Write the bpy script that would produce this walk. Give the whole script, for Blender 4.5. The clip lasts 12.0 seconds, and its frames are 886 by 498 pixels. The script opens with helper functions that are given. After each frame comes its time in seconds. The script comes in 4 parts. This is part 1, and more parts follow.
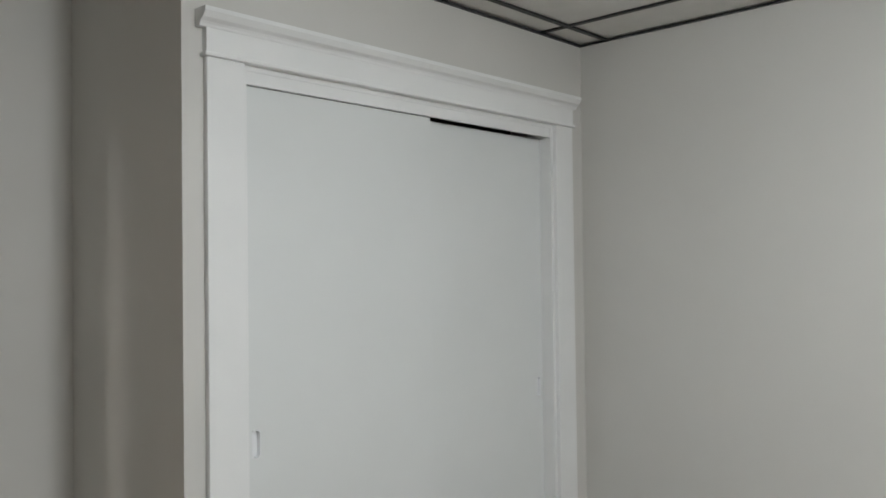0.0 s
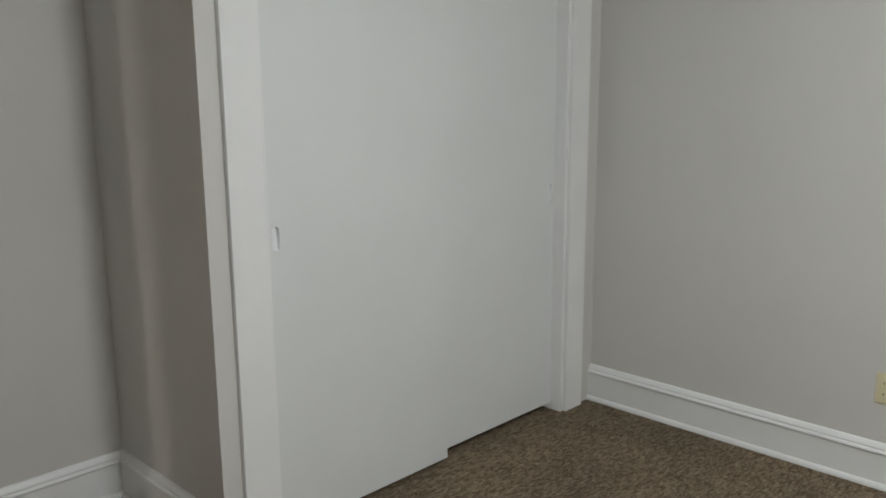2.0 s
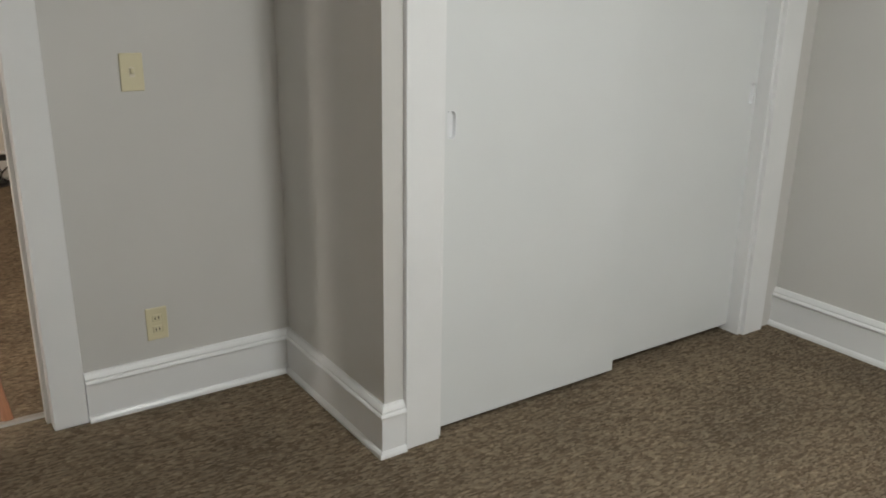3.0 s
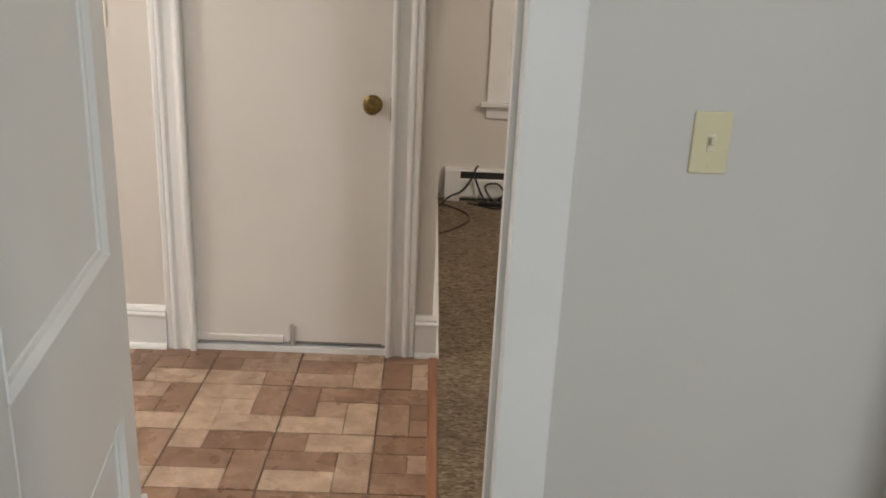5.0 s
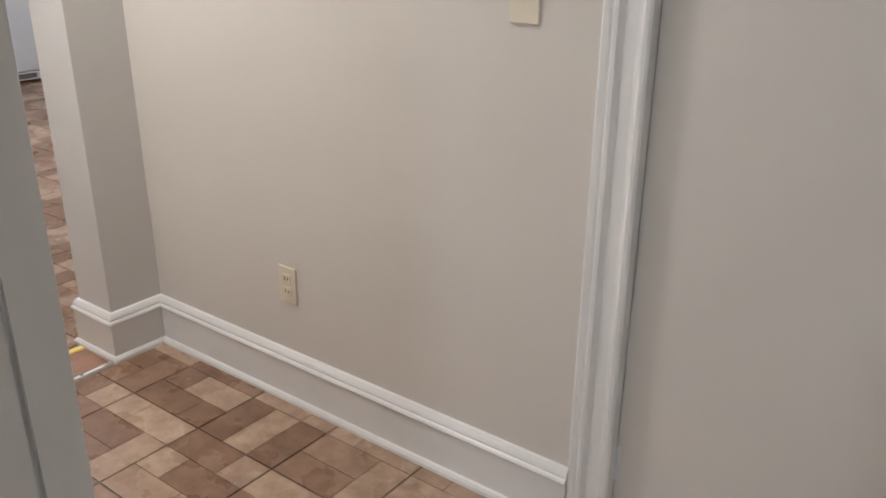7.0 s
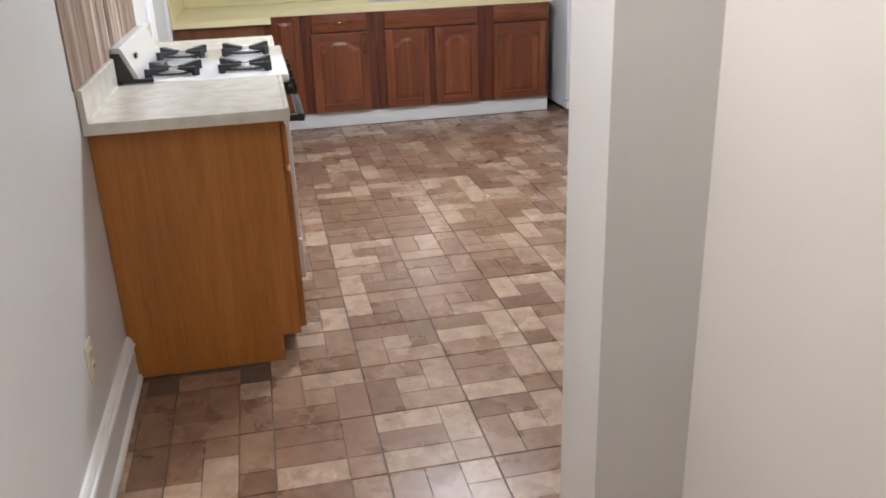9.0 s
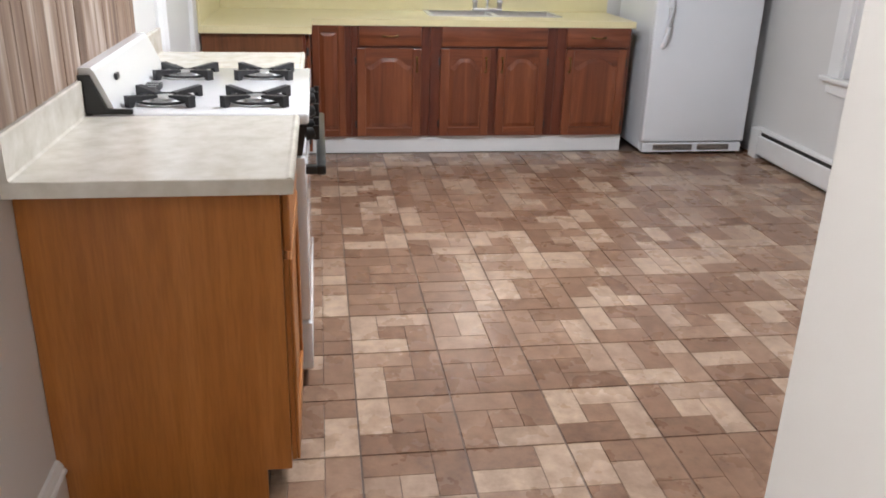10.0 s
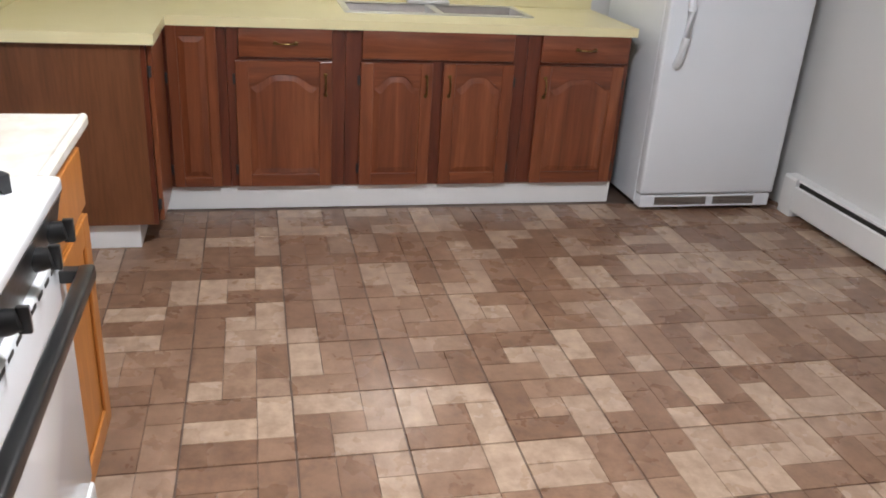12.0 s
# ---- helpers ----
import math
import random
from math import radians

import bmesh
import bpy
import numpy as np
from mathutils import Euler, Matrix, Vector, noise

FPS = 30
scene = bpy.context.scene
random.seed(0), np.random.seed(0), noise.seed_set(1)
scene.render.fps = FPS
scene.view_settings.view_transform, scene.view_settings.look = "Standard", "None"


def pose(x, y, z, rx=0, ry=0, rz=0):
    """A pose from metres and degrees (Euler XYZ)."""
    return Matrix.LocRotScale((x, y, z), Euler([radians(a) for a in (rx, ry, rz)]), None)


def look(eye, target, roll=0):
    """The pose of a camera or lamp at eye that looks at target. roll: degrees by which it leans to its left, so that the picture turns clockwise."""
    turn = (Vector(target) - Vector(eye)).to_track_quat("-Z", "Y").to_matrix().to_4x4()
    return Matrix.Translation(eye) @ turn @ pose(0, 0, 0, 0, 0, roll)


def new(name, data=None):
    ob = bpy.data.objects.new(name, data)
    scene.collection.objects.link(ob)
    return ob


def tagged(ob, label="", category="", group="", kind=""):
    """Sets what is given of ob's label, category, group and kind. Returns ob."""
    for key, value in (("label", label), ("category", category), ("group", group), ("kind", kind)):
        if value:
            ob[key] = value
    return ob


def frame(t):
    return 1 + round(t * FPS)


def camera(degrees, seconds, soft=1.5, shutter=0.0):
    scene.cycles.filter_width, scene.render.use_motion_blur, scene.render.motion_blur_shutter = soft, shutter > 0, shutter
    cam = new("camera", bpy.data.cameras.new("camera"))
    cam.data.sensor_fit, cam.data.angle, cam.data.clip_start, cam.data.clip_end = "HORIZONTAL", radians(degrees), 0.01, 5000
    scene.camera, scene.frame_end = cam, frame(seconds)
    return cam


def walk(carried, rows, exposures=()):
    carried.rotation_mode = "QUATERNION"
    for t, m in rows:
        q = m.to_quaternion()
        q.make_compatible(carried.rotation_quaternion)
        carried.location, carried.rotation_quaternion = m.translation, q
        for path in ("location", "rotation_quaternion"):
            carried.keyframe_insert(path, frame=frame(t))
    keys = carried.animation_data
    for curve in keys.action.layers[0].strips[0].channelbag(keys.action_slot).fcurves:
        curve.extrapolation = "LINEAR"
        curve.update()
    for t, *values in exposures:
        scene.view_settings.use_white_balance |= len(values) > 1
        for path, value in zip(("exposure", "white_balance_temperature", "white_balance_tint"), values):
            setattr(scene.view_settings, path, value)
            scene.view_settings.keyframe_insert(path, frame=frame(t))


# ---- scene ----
cam = camera(56.2, 12.0, soft=1.8)
PATH = [
    (0, (-1.163, -2.754, 1.517), (0.298, -1.389, 1.555), -0.7),
    (0.5, (-1.176, -2.773, 1.527), (0.278, -1.405, 1.64), -1.3),
    (1, (-1.157, -2.782, 1.493), (0.278, -1.393, 1.594), -1.6),
    (1.5, (-1.163, -2.826, 1.471), (0.248, -1.415, 1.341), -1.6),
    (2, (-1.189, -2.809, 1.47), (0.21, -1.435, 1.075), -0.4),
    (2.5, (-1.182, -2.82, 1.417), (0.18, -1.461, 0.87), 0.4),
    (3, (-1.128, -2.654, 1.394), (-0.055, -1.083, 0.78), 0.9),
    (3.5, (-1.068, -2.396, 1.381), (-0.314, -0.655, 0.748), 2.1),
    (3.7, (-1.054, -2.276, 1.365), (-0.433, -0.483, 0.734), 2.3),
    (5.3, (-0.949, -1.273, 1.378), (-1.078, 0.624, 0.759), 1.6),
    (5.5, (-0.929, -1.112, 1.364), (-1.199, 0.768, 0.736), 0.8),
    (6, (-0.996, -0.715, 1.371), (-1.563, 1.082, 0.7), 3.3),
    (6.5, (-1.175, -0.429, 1.358), (-1.978, 1.268, 0.668), 3.6),
    (7, (-1.209, -0.066, 1.376), (-2.326, 1.417, 0.632), 0.4),
    (7.5, (-1.383, 0.205, 1.368), (-2.773, 1.436, 0.625), -1.6),
    (7.7, (-1.456, 0.267, 1.378), (-2.96, 1.353, 0.631), -0.7),
    (9.3, (-2.523, 0.734, 1.495), (-4.357, 1.048, 0.762), -1.5),
    (9.5, (-2.679, 0.752, 1.512), (-4.516, 1.048, 0.778), -0.4),
    (10, (-3.126, 0.82, 1.464), (-4.968, 1.099, 0.736), 1.6),
    (10.5, (-3.552, 0.849, 1.458), (-5.379, 1.122, 0.692), 1.7),
    (11, (-3.971, 0.897, 1.47), (-5.759, 1.311, 0.675), 1.1),
    (11.5, (-4.402, 1.045, 1.495), (-6.177, 1.488, 0.685), 2.7),
    (12, (-4.885, 1.137, 1.462), (-6.665, 1.566, 0.658), 3.8),
]
walk(cam, [(t, look(eye, target, roll)) for t, eye, target, roll in PATH],
     [(0, -0.05, 6500, 10), (1, 0.0, 6500, 10), (2, -0.18, 6600, 10), (2.5, -0.05, 6650, 10), (3.5, 0.2, 6850, 10), (5.5, 0.38, 6400, 10), (6.5, 0.05, 6150, 10), (7.5, -0.15, 6000, 10), (9.5, 0.05, 5900, 10), (10.5, 0.08, 6000, 10), (12, 0.05, 6000, 10)])

# ---- world and exposure ----
world = bpy.data.worlds.new("night")
scene.world = world
world.use_nodes = True
world.node_tree.nodes["Background"].inputs["Color"].default_value = (0.25, 0.32, 0.45, 1)
world.node_tree.nodes["Background"].inputs["Strength"].default_value = 0.02

# ---- plan, in metres ----
CLOSET_Y, CLOSET_X1 = -0.70, 1.943
ROOM_X0, ROOM_Y0 = -2.3, -4.3
WALL_T = 0.124
DOOR_X0, DOOR_X1 = -1.665, -0.824
HALL_Y1, HALL_XE = 1.415, -0.945
OPEN_X0, OPEN_X1, OPEN_Y1 = -3.722, -3.535, 1.225
KIT_X0, KIT_Y1 = -9.27, 3.87
LIV_X1, LIV_Y1 = 3.2, 3.85
H = 2.483
CTR = 0.888
CTO = 0.922


# ---- materials ----
def shader(name):
    m = bpy.data.materials.new(name)
    m.use_nodes = True
    return m, m.node_tree.nodes, m.node_tree.links, m.node_tree.nodes["Principled BSDF"]


def ramp(nodes, stops):
    r = nodes.new("ShaderNodeValToRGB")
    while len(r.color_ramp.elements) < len(stops):
        r.color_ramp.elements.new(0.5)
    for e, (p, c) in zip(r.color_ramp.elements, stops):
        e.position, e.color = p, (*c, 1)
    return r


def coords(nodes, links, scale=(1, 1, 1), rot=(0, 0, 0)):
    tc, mp = nodes.new("ShaderNodeTexCoord"), nodes.new("ShaderNodeMapping")
    mp.inputs["Scale"].default_value, mp.inputs["Rotation"].default_value = scale, rot
    links.new(tc.outputs["Object"], mp.inputs["Vector"])
    return mp.outputs["Vector"]


def noise_tex(nodes, links, vec, scale, detail=4.0, rough=0.55):
    n = nodes.new("ShaderNodeTexNoise")
    n.inputs["Scale"].default_value, n.inputs["Detail"].default_value, n.inputs["Roughness"].default_value = scale, detail, rough
    links.new(vec, n.inputs["Vector"])
    return n


def bump(nodes, links, height, bsdf, strength, dist):
    b = nodes.new("ShaderNodeBump")
    b.inputs["Strength"].default_value, b.inputs["Distance"].default_value = strength, dist
    links.new(height, b.inputs["Height"])
    links.new(b.outputs["Normal"], bsdf.inputs["Normal"])


def mottled(name, a, b, scale=3.0, rough=0.5, grain=220.0, bump_s=0.15, bump_d=0.0006, metal=0.0, rough_var=0.1, coat=0.0):
    """A plain finish that drifts between two near colours, with fine grain relief."""
    m, n, l, p = shader(name)
    v = coords(n, l)
    big = noise_tex(n, l, v, scale)
    r = ramp(n, [(0.3, a), (0.7, b)])
    l.new(big.outputs["Fac"], r.inputs["Fac"])
    l.new(r.outputs["Color"], p.inputs["Base Color"])
    fine = noise_tex(n, l, v, grain, 2.0)
    bump(n, l, fine.outputs["Fac"], p, bump_s, bump_d)
    mr = n.new("ShaderNodeMapRange")
    mr.inputs["To Min"].default_value, mr.inputs["To Max"].default_value = rough - rough_var / 2, rough + rough_var / 2
    l.new(noise_tex(n, l, v, scale * 5).outputs["Fac"], mr.inputs["Value"])
    l.new(mr.outputs["Result"], p.inputs["Roughness"])
    p.inputs["Metallic"].default_value = metal
    p.inputs["Coat Weight"].default_value = coat
    return m


def wood(name, dark, mid, light, axis="Z", scale=1.0, rough=0.38, coat=0.2):
    """Sawn grain along one axis: stretched noise for the figure and pores."""
    m, n, l, p = shader(name)
    long, wide = 1.1 * scale, 14.0 * scale
    sc = {"X": (long, wide, wide), "Y": (wide, long, wide), "Z": (wide, wide, long)}[axis]
    v = coords(n, l, sc)
    info = n.new("ShaderNodeObjectInfo")
    add = n.new("ShaderNodeVectorMath")
    comb = n.new("ShaderNodeCombineXYZ")
    mul = n.new("ShaderNodeMath")
    mul.operation, mul.inputs[1].default_value = "MULTIPLY", 37.0
    l.new(info.outputs["Random"], mul.inputs[0])
    for k in "XYZ":
        l.new(mul.outputs[0], comb.inputs[k])
    l.new(v, add.inputs[0]), l.new(comb.outputs[0], add.inputs[1])
    figure = noise_tex(n, l, add.outputs[0], 1.0, 6.0, 0.6)
    figure.inputs["Distortion"].default_value = 0.8
    r = ramp(n, [(0.28, dark), (0.5, mid), (0.72, light)])
    l.new(figure.outputs["Fac"], r.inputs["Fac"])
    pores = noise_tex(n, l, add.outputs[0], 9.0, 3.0)
    mix = n.new("ShaderNodeMixRGB")
    mix.blend_type, mix.inputs["Fac"].default_value = "MULTIPLY", 0.32
    pr = ramp(n, [(0.35, (0.55, 0.5, 0.45)), (0.6, (1, 1, 1))])
    l.new(pores.outputs["Fac"], pr.inputs["Fac"])
    l.new(r.outputs["Color"], mix.inputs["Color1"]), l.new(pr.outputs["Color"], mix.inputs["Color2"])
    l.new(mix.outputs["Color"], p.inputs["Base Color"])
    bump(n, l, pores.outputs["Fac"], p, 0.12, 0.0008)
    p.inputs["Roughness"].default_value, p.inputs["Coat Weight"].default_value, p.inputs["Coat Roughness"].default_value = rough, coat, 0.25
    return m


def carpet_material():
    m, n, l, p = shader("carpet_loop_pile")
    v = coords(n, l, rot=(0, 0, 0.5))
    tuft = n.new("ShaderNodeTexVoronoi")
    tuft.inputs["Scale"].default_value = 120.0
    l.new(coords(n, l, (0.55, 1.25, 1), (0, 0, -0.35)), tuft.inputs["Vector"])
    cols = ramp(n, [(0.1, (0.125, 0.093, 0.061)), (0.5, (0.205, 0.157, 0.108)), (0.9, (0.30, 0.24, 0.172))])
    l.new(tuft.outputs["Color"], cols.inputs["Fac"])
    wear = noise_tex(n, l, v, 2.2, 5.0)
    wr = ramp(n, [(0.3, (0.72, 0.72, 0.72)), (0.7, (1.05, 1.03, 1.0))])
    l.new(wear.outputs["Fac"], wr.inputs["Fac"])
    mix = n.new("ShaderNodeMixRGB")
    mix.blend_type, mix.inputs["Fac"].default_value = "MULTIPLY", 1.0
    l.new(cols.outputs["Color"], mix.inputs["Color1"]), l.new(wr.outputs["Color"], mix.inputs["Color2"])
    clump = noise_tex(n, l, coords(n, l, (0.28, 1.4, 1), (0, 0, -0.35)), 62.0, 3.0)
    cr = ramp(n, [(0.3, (0.6, 0.6, 0.6)), (0.65, (1.1, 1.1, 1.1))])
    l.new(clump.outputs["Fac"], cr.inputs["Fac"])
    mix2 = n.new("ShaderNodeMixRGB")
    mix2.blend_type, mix2.inputs["Fac"].default_value = "MULTIPLY", 1.0
    l.new(mix.outputs["Color"], mix2.inputs["Color1"]), l.new(cr.outputs["Color"], mix2.inputs["Color2"])
    l.new(mix2.outputs["Color"], p.inputs["Base Color"])
    p.inputs["Roughness"].default_value = 0.95
    p.inputs["Specular IOR Level"].default_value = 0.1
    bump(n, l, tuft.outputs["Distance"], p, 0.9, 0.004)
    return m


def vinyl_material(name, island):
    """Printed stone-look vinyl; each piece takes its own tan or brown."""
    m, n, l, p = shader(name)
    v = n.new("ShaderNodeNewGeometry").outputs["Position"]
    if island:
        rnd = n.new("ShaderNodeNewGeometry").outputs["Random Per Island"]
    else:
        rnd = n.new("ShaderNodeObjectInfo").outputs["Random"]
    r = ramp(n, [(0.0, (0.20, 0.116, 0.074)), (0.42, (0.25, 0.151, 0.098)), (0.62, (0.295, 0.190, 0.129)), (0.70, (0.36, 0.256, 0.186)), (1.0, (0.44, 0.328, 0.240))])
    l.new(rnd, r.inputs["Fac"])
    cloud = noise_tex(n, l, v, 16.0, 6.0, 0.65)
    cr = ramp(n, [(0.3, (0.66, 0.60, 0.56)), (0.68, (1.2, 1.19, 1.16))])
    l.new(cloud.outputs["Fac"], cr.inputs["Fac"])
    mix = n.new("ShaderNodeMixRGB")
    mix.blend_type, mix.inputs["Fac"].default_value = "MULTIPLY", 1.0
    l.new(r.outputs["Color"], mix.inputs["Color1"]), l.new(cr.outputs["Color"], mix.inputs["Color2"])
    l.new(mix.outputs["Color"], p.inputs["Base Color"])
    mr = n.new("ShaderNodeMapRange")
    mr.inputs["To Min"].default_value, mr.inputs["To Max"].default_value = 0.2, 0.36
    l.new(noise_tex(n, l, v, 5.0).outputs["Fac"], mr.inputs["Value"])
    l.new(mr.outputs["Result"], p.inputs["Roughness"])
    bump(n, l, noise_tex(n, l, v, 60.0, 3.0).outputs["Fac"], p, 0.18, 0.0015)
    return m


def glow(name, color, strength):
    m, n, l, p = shader(name)
    p.inputs["Emission Color"].default_value, p.inputs["Emission Strength"].default_value = (*color, 1), strength
    p.inputs["Base Color"].default_value = (0.8, 0.8, 0.8, 1)
    return m


M_WALL = mottled("greige_wall_paint", (0.588, 0.574, 0.546), (0.620, 0.606, 0.578), 1.2, 0.55, 160, 0.2, 0.0006)
M_HALLWALL = mottled("warm_white_wall_paint", (0.66, 0.625, 0.58), (0.69, 0.655, 0.61), 1.2, 0.5, 160, 0.2, 0.0006)
M_KITWALL = mottled("pale_kitchen_paint", (0.66, 0.655, 0.64), (0.70, 0.695, 0.68), 1.2, 0.5, 160, 0.2, 0.0006)
M_TRIM = mottled("white_trim_gloss", (0.76, 0.765, 0.76), (0.80, 0.80, 0.795), 4, 0.3, 90, 0.08, 0.0005)
M_DOORWHITE = mottled("white_door_paint", (0.68, 0.695, 0.69), (0.71, 0.725, 0.72), 2, 0.38, 120, 0.1, 0.0005)
M_OLDDOOR = mottled("cream_white_door_paint", (0.70, 0.67, 0.63), (0.745, 0.715, 0.68), 1.6, 0.36, 70, 0.12, 0.0008)
M_CEIL = mottled("ceiling_tile_white", (0.72, 0.71, 0.69), (0.78, 0.77, 0.75), 8, 0.85, 260, 0.5, 0.0015)
M_GRID = mottled("black_ceiling_grid", (0.012, 0.012, 0.013), (0.02, 0.02, 0.021), 9, 0.5)
M_CARPET = carpet_material()
M_VINYL = vinyl_material("vinyl_tile", False)
M_VINYL_FAR = vinyl_material("vinyl_tile_joined", True)
M_GROUT = mottled("vinyl_joint", (0.095, 0.062, 0.045), (0.13, 0.088, 0.064), 12, 0.55)
M_OAK = wood("golden_oak_panel", (0.37, 0.130, 0.020), (0.43, 0.160, 0.028), (0.50, 0.200, 0.042), "Z", 1.0, 0.4, 0.15)
M_CHERRY_FRAME = wood("cherry_stain_frame", (0.055, 0.011, 0.006), (0.105, 0.023, 0.010), (0.155, 0.038, 0.015), "Z", 1.1, 0.3, 0.4)
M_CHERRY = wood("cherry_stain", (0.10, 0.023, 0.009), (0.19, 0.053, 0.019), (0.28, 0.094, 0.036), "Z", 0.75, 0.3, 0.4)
M_CHERRY_H = wood("cherry_stain_rail", (0.09, 0.021, 0.008), (0.175, 0.047, 0.017), (0.27, 0.086, 0.033), "Y", 1.1, 0.3, 0.4)
M_DARKPANEL = wood("brown_side_panel", (0.10, 0.036, 0.013), (0.15, 0.055, 0.02), (0.19, 0.075, 0.03), "Z", 0.9, 0.42, 0.15)
M_PLANK = wood("weathered_plank", (0.07, 0.040, 0.026), (0.28, 0.19, 0.135), (0.66, 0.58, 0.51), "Z", 0.6, 0.6, 0.0)
M_SILLWOOD = wood("threshold_wood", (0.20, 0.085, 0.04), (0.27, 0.12, 0.06), (0.33, 0.155, 0.08), "Y", 1.0, 0.5, 0.1)
M_LAM = mottled("cream_marble_laminate", (0.60, 0.56, 0.47), (0.76, 0.73, 0.66), 14, 0.22, 300, 0.02, 0.0003, 0.0, 0.06)
M_YELLOW = mottled("pale_yellow_laminate", (0.74, 0.67, 0.39), (0.78, 0.71, 0.43), 6, 0.3, 300, 0.03, 0.0003)
M_ENAMEL = mottled("white_enamel", (0.80, 0.81, 0.82), (0.82, 0.83, 0.84), 3, 0.14, 300, 0.0, 0.0002, 0.0, 0.03, 0.5)
M_FRIDGE = mottled("fridge_white_textured", (0.72, 0.75, 0.79), (0.74, 0.77, 0.81), 3, 0.34, 420, 0.3, 0.0006)
M_BLACK = mottled("black_plastic", (0.012, 0.012, 0.012), (0.02, 0.02, 0.02), 12, 0.3)
M_IRON = mottled("black_cast_iron", (0.015, 0.015, 0.016), (0.03, 0.03, 0.032), 40, 0.55, 300, 0.4, 0.0008)
M_ALU = mottled("brushed_aluminium", (0.62, 0.62, 0.61), (0.72, 0.72, 0.71), 20, 0.35, 400, 0.1, 0.0003, 1.0)
M_STEEL = mottled("stainless_steel", (0.72, 0.73, 0.74), (0.80, 0.81, 0.82), 15, 0.38, 300, 0.05, 0.0003, 1.0)
M_GOLD = mottled("gold_strip", (0.80, 0.58, 0.14), (0.88, 0.68, 0.22), 10, 0.35, 200, 0.1, 0.0004, 0.8)
M_BRASS = mottled("aged_brass", (0.10, 0.065, 0.025), (0.30, 0.20, 0.07), 45, 0.28, 200, 0.1, 0.0004, 1.0, 0.15)
M_IVORY = mottled("ivory_plastic", (0.66, 0.60, 0.40), (0.70, 0.64, 0.44), 10, 0.35)
M_IVORY_PALE = mottled("pale_almond_plastic", (0.72, 0.66, 0.53), (0.75, 0.69, 0.56), 10, 0.35)
# Near-black fill for openings, their shade put into the colour; also plain dark parts.
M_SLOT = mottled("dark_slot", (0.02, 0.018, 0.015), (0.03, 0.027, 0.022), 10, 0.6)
M_DIRT = mottled("scuffed_bare_wood", (0.10, 0.085, 0.07), (0.30, 0.27, 0.24), 60, 0.7, 200, 0.6, 0.002)
M_HEATER = mottled("heater_enamel", (0.74, 0.74, 0.73), (0.79, 0.79, 0.78), 5, 0.35, 100, 0.05, 0.0004)
M_CORD = mottled("black_cord", (0.012, 0.012, 0.012), (0.03, 0.028, 0.026), 15, 0.5)
M_CORD_BROWN = mottled("brown_cord", (0.06, 0.03, 0.02), (0.10, 0.05, 0.03), 15, 0.5)
M_BED_LAMP = glow("cool_lamp_glass", (0.93, 0.98, 1.0), 184.0)
M_HALL_LAMP = glow("warm_lamp_glass", (1.0, 0.91, 0.82), 90.0)
M_KIT_LAMP = glow("kitchen_lamp_glass", (1.0, 0.975, 0.96), 172.0)
M_SINK_LAMP = glow("sink_lamp_glass", (1.0, 0.95, 0.86), 18.0)
M_LIV_LAMP = glow("living_lamp_glass", (1.0, 0.88, 0.76), 110.0)
M_GLASS, _n, _l, _p = shader("night_window_glass")
_p.inputs["Transmission Weight"].default_value, _p.inputs["Roughness"].default_value, _p.inputs["IOR"].default_value = 1.0, 0.02, 1.45


# ---- building helpers ----
def box(bm, x0, x1, y0, y1, z0, z1, bevel=0.0, seg=2):
    m = Matrix.LocRotScale(((x0 + x1) / 2, (y0 + y1) / 2, (z0 + z1) / 2), None, (abs(x1 - x0), abs(y1 - y0), abs(z1 - z0)))
    r = bmesh.ops.create_cube(bm, size=1, matrix=m)
    if bevel:
        es = list({e for v in r["verts"] for e in v.link_edges})
        bmesh.ops.bevel(bm, geom=es, offset=bevel, segments=seg, affect="EDGES", profile=0.5)
    return bm


def boxes(*rows, bevel=0.0):
    bm = bmesh.new()
    for r in rows:
        box(bm, *r, bevel=bevel)
    return bm


def sweep(bm, prof, p0, p1, out, up, m0=0, m1=0):
    """Carry a closed profile of (out, up) pairs straight from p0 to p1; m0 and m1 mitre the ends (1: outer corner, -1: inner)."""
    p0, p1, out, up = Vector(p0), Vector(p1), Vector(out), Vector(up)
    d = (p1 - p0).normalized()
    a = [bm.verts.new(p0 + out * o + up * u - d * o * m0) for o, u in prof]
    b = [bm.verts.new(p1 + out * o + up * u + d * o * m1) for o, u in prof]
    k = len(prof)
    for i in range(k):
        bm.faces.new((a[i], a[(i + 1) % k], b[(i + 1) % k], b[i]))
    bm.faces.new(a[::-1]), bm.faces.new(b)
    bmesh.ops.recalc_face_normals(bm, faces=bm.faces)
    return bm


def cyl(bm, p0, p1, r0, r1=None, seg=20):
    p0, p1 = Vector(p0), Vector(p1)
    d = p1 - p0
    m = Matrix.Translation((p0 + p1) / 2) @ d.to_track_quat("Z", "Y").to_matrix().to_4x4()
    bmesh.ops.create_cone(bm, cap_ends=True, segments=seg, radius1=r0, radius2=r0 if r1 is None else r1, depth=d.length, matrix=m)
    return bm


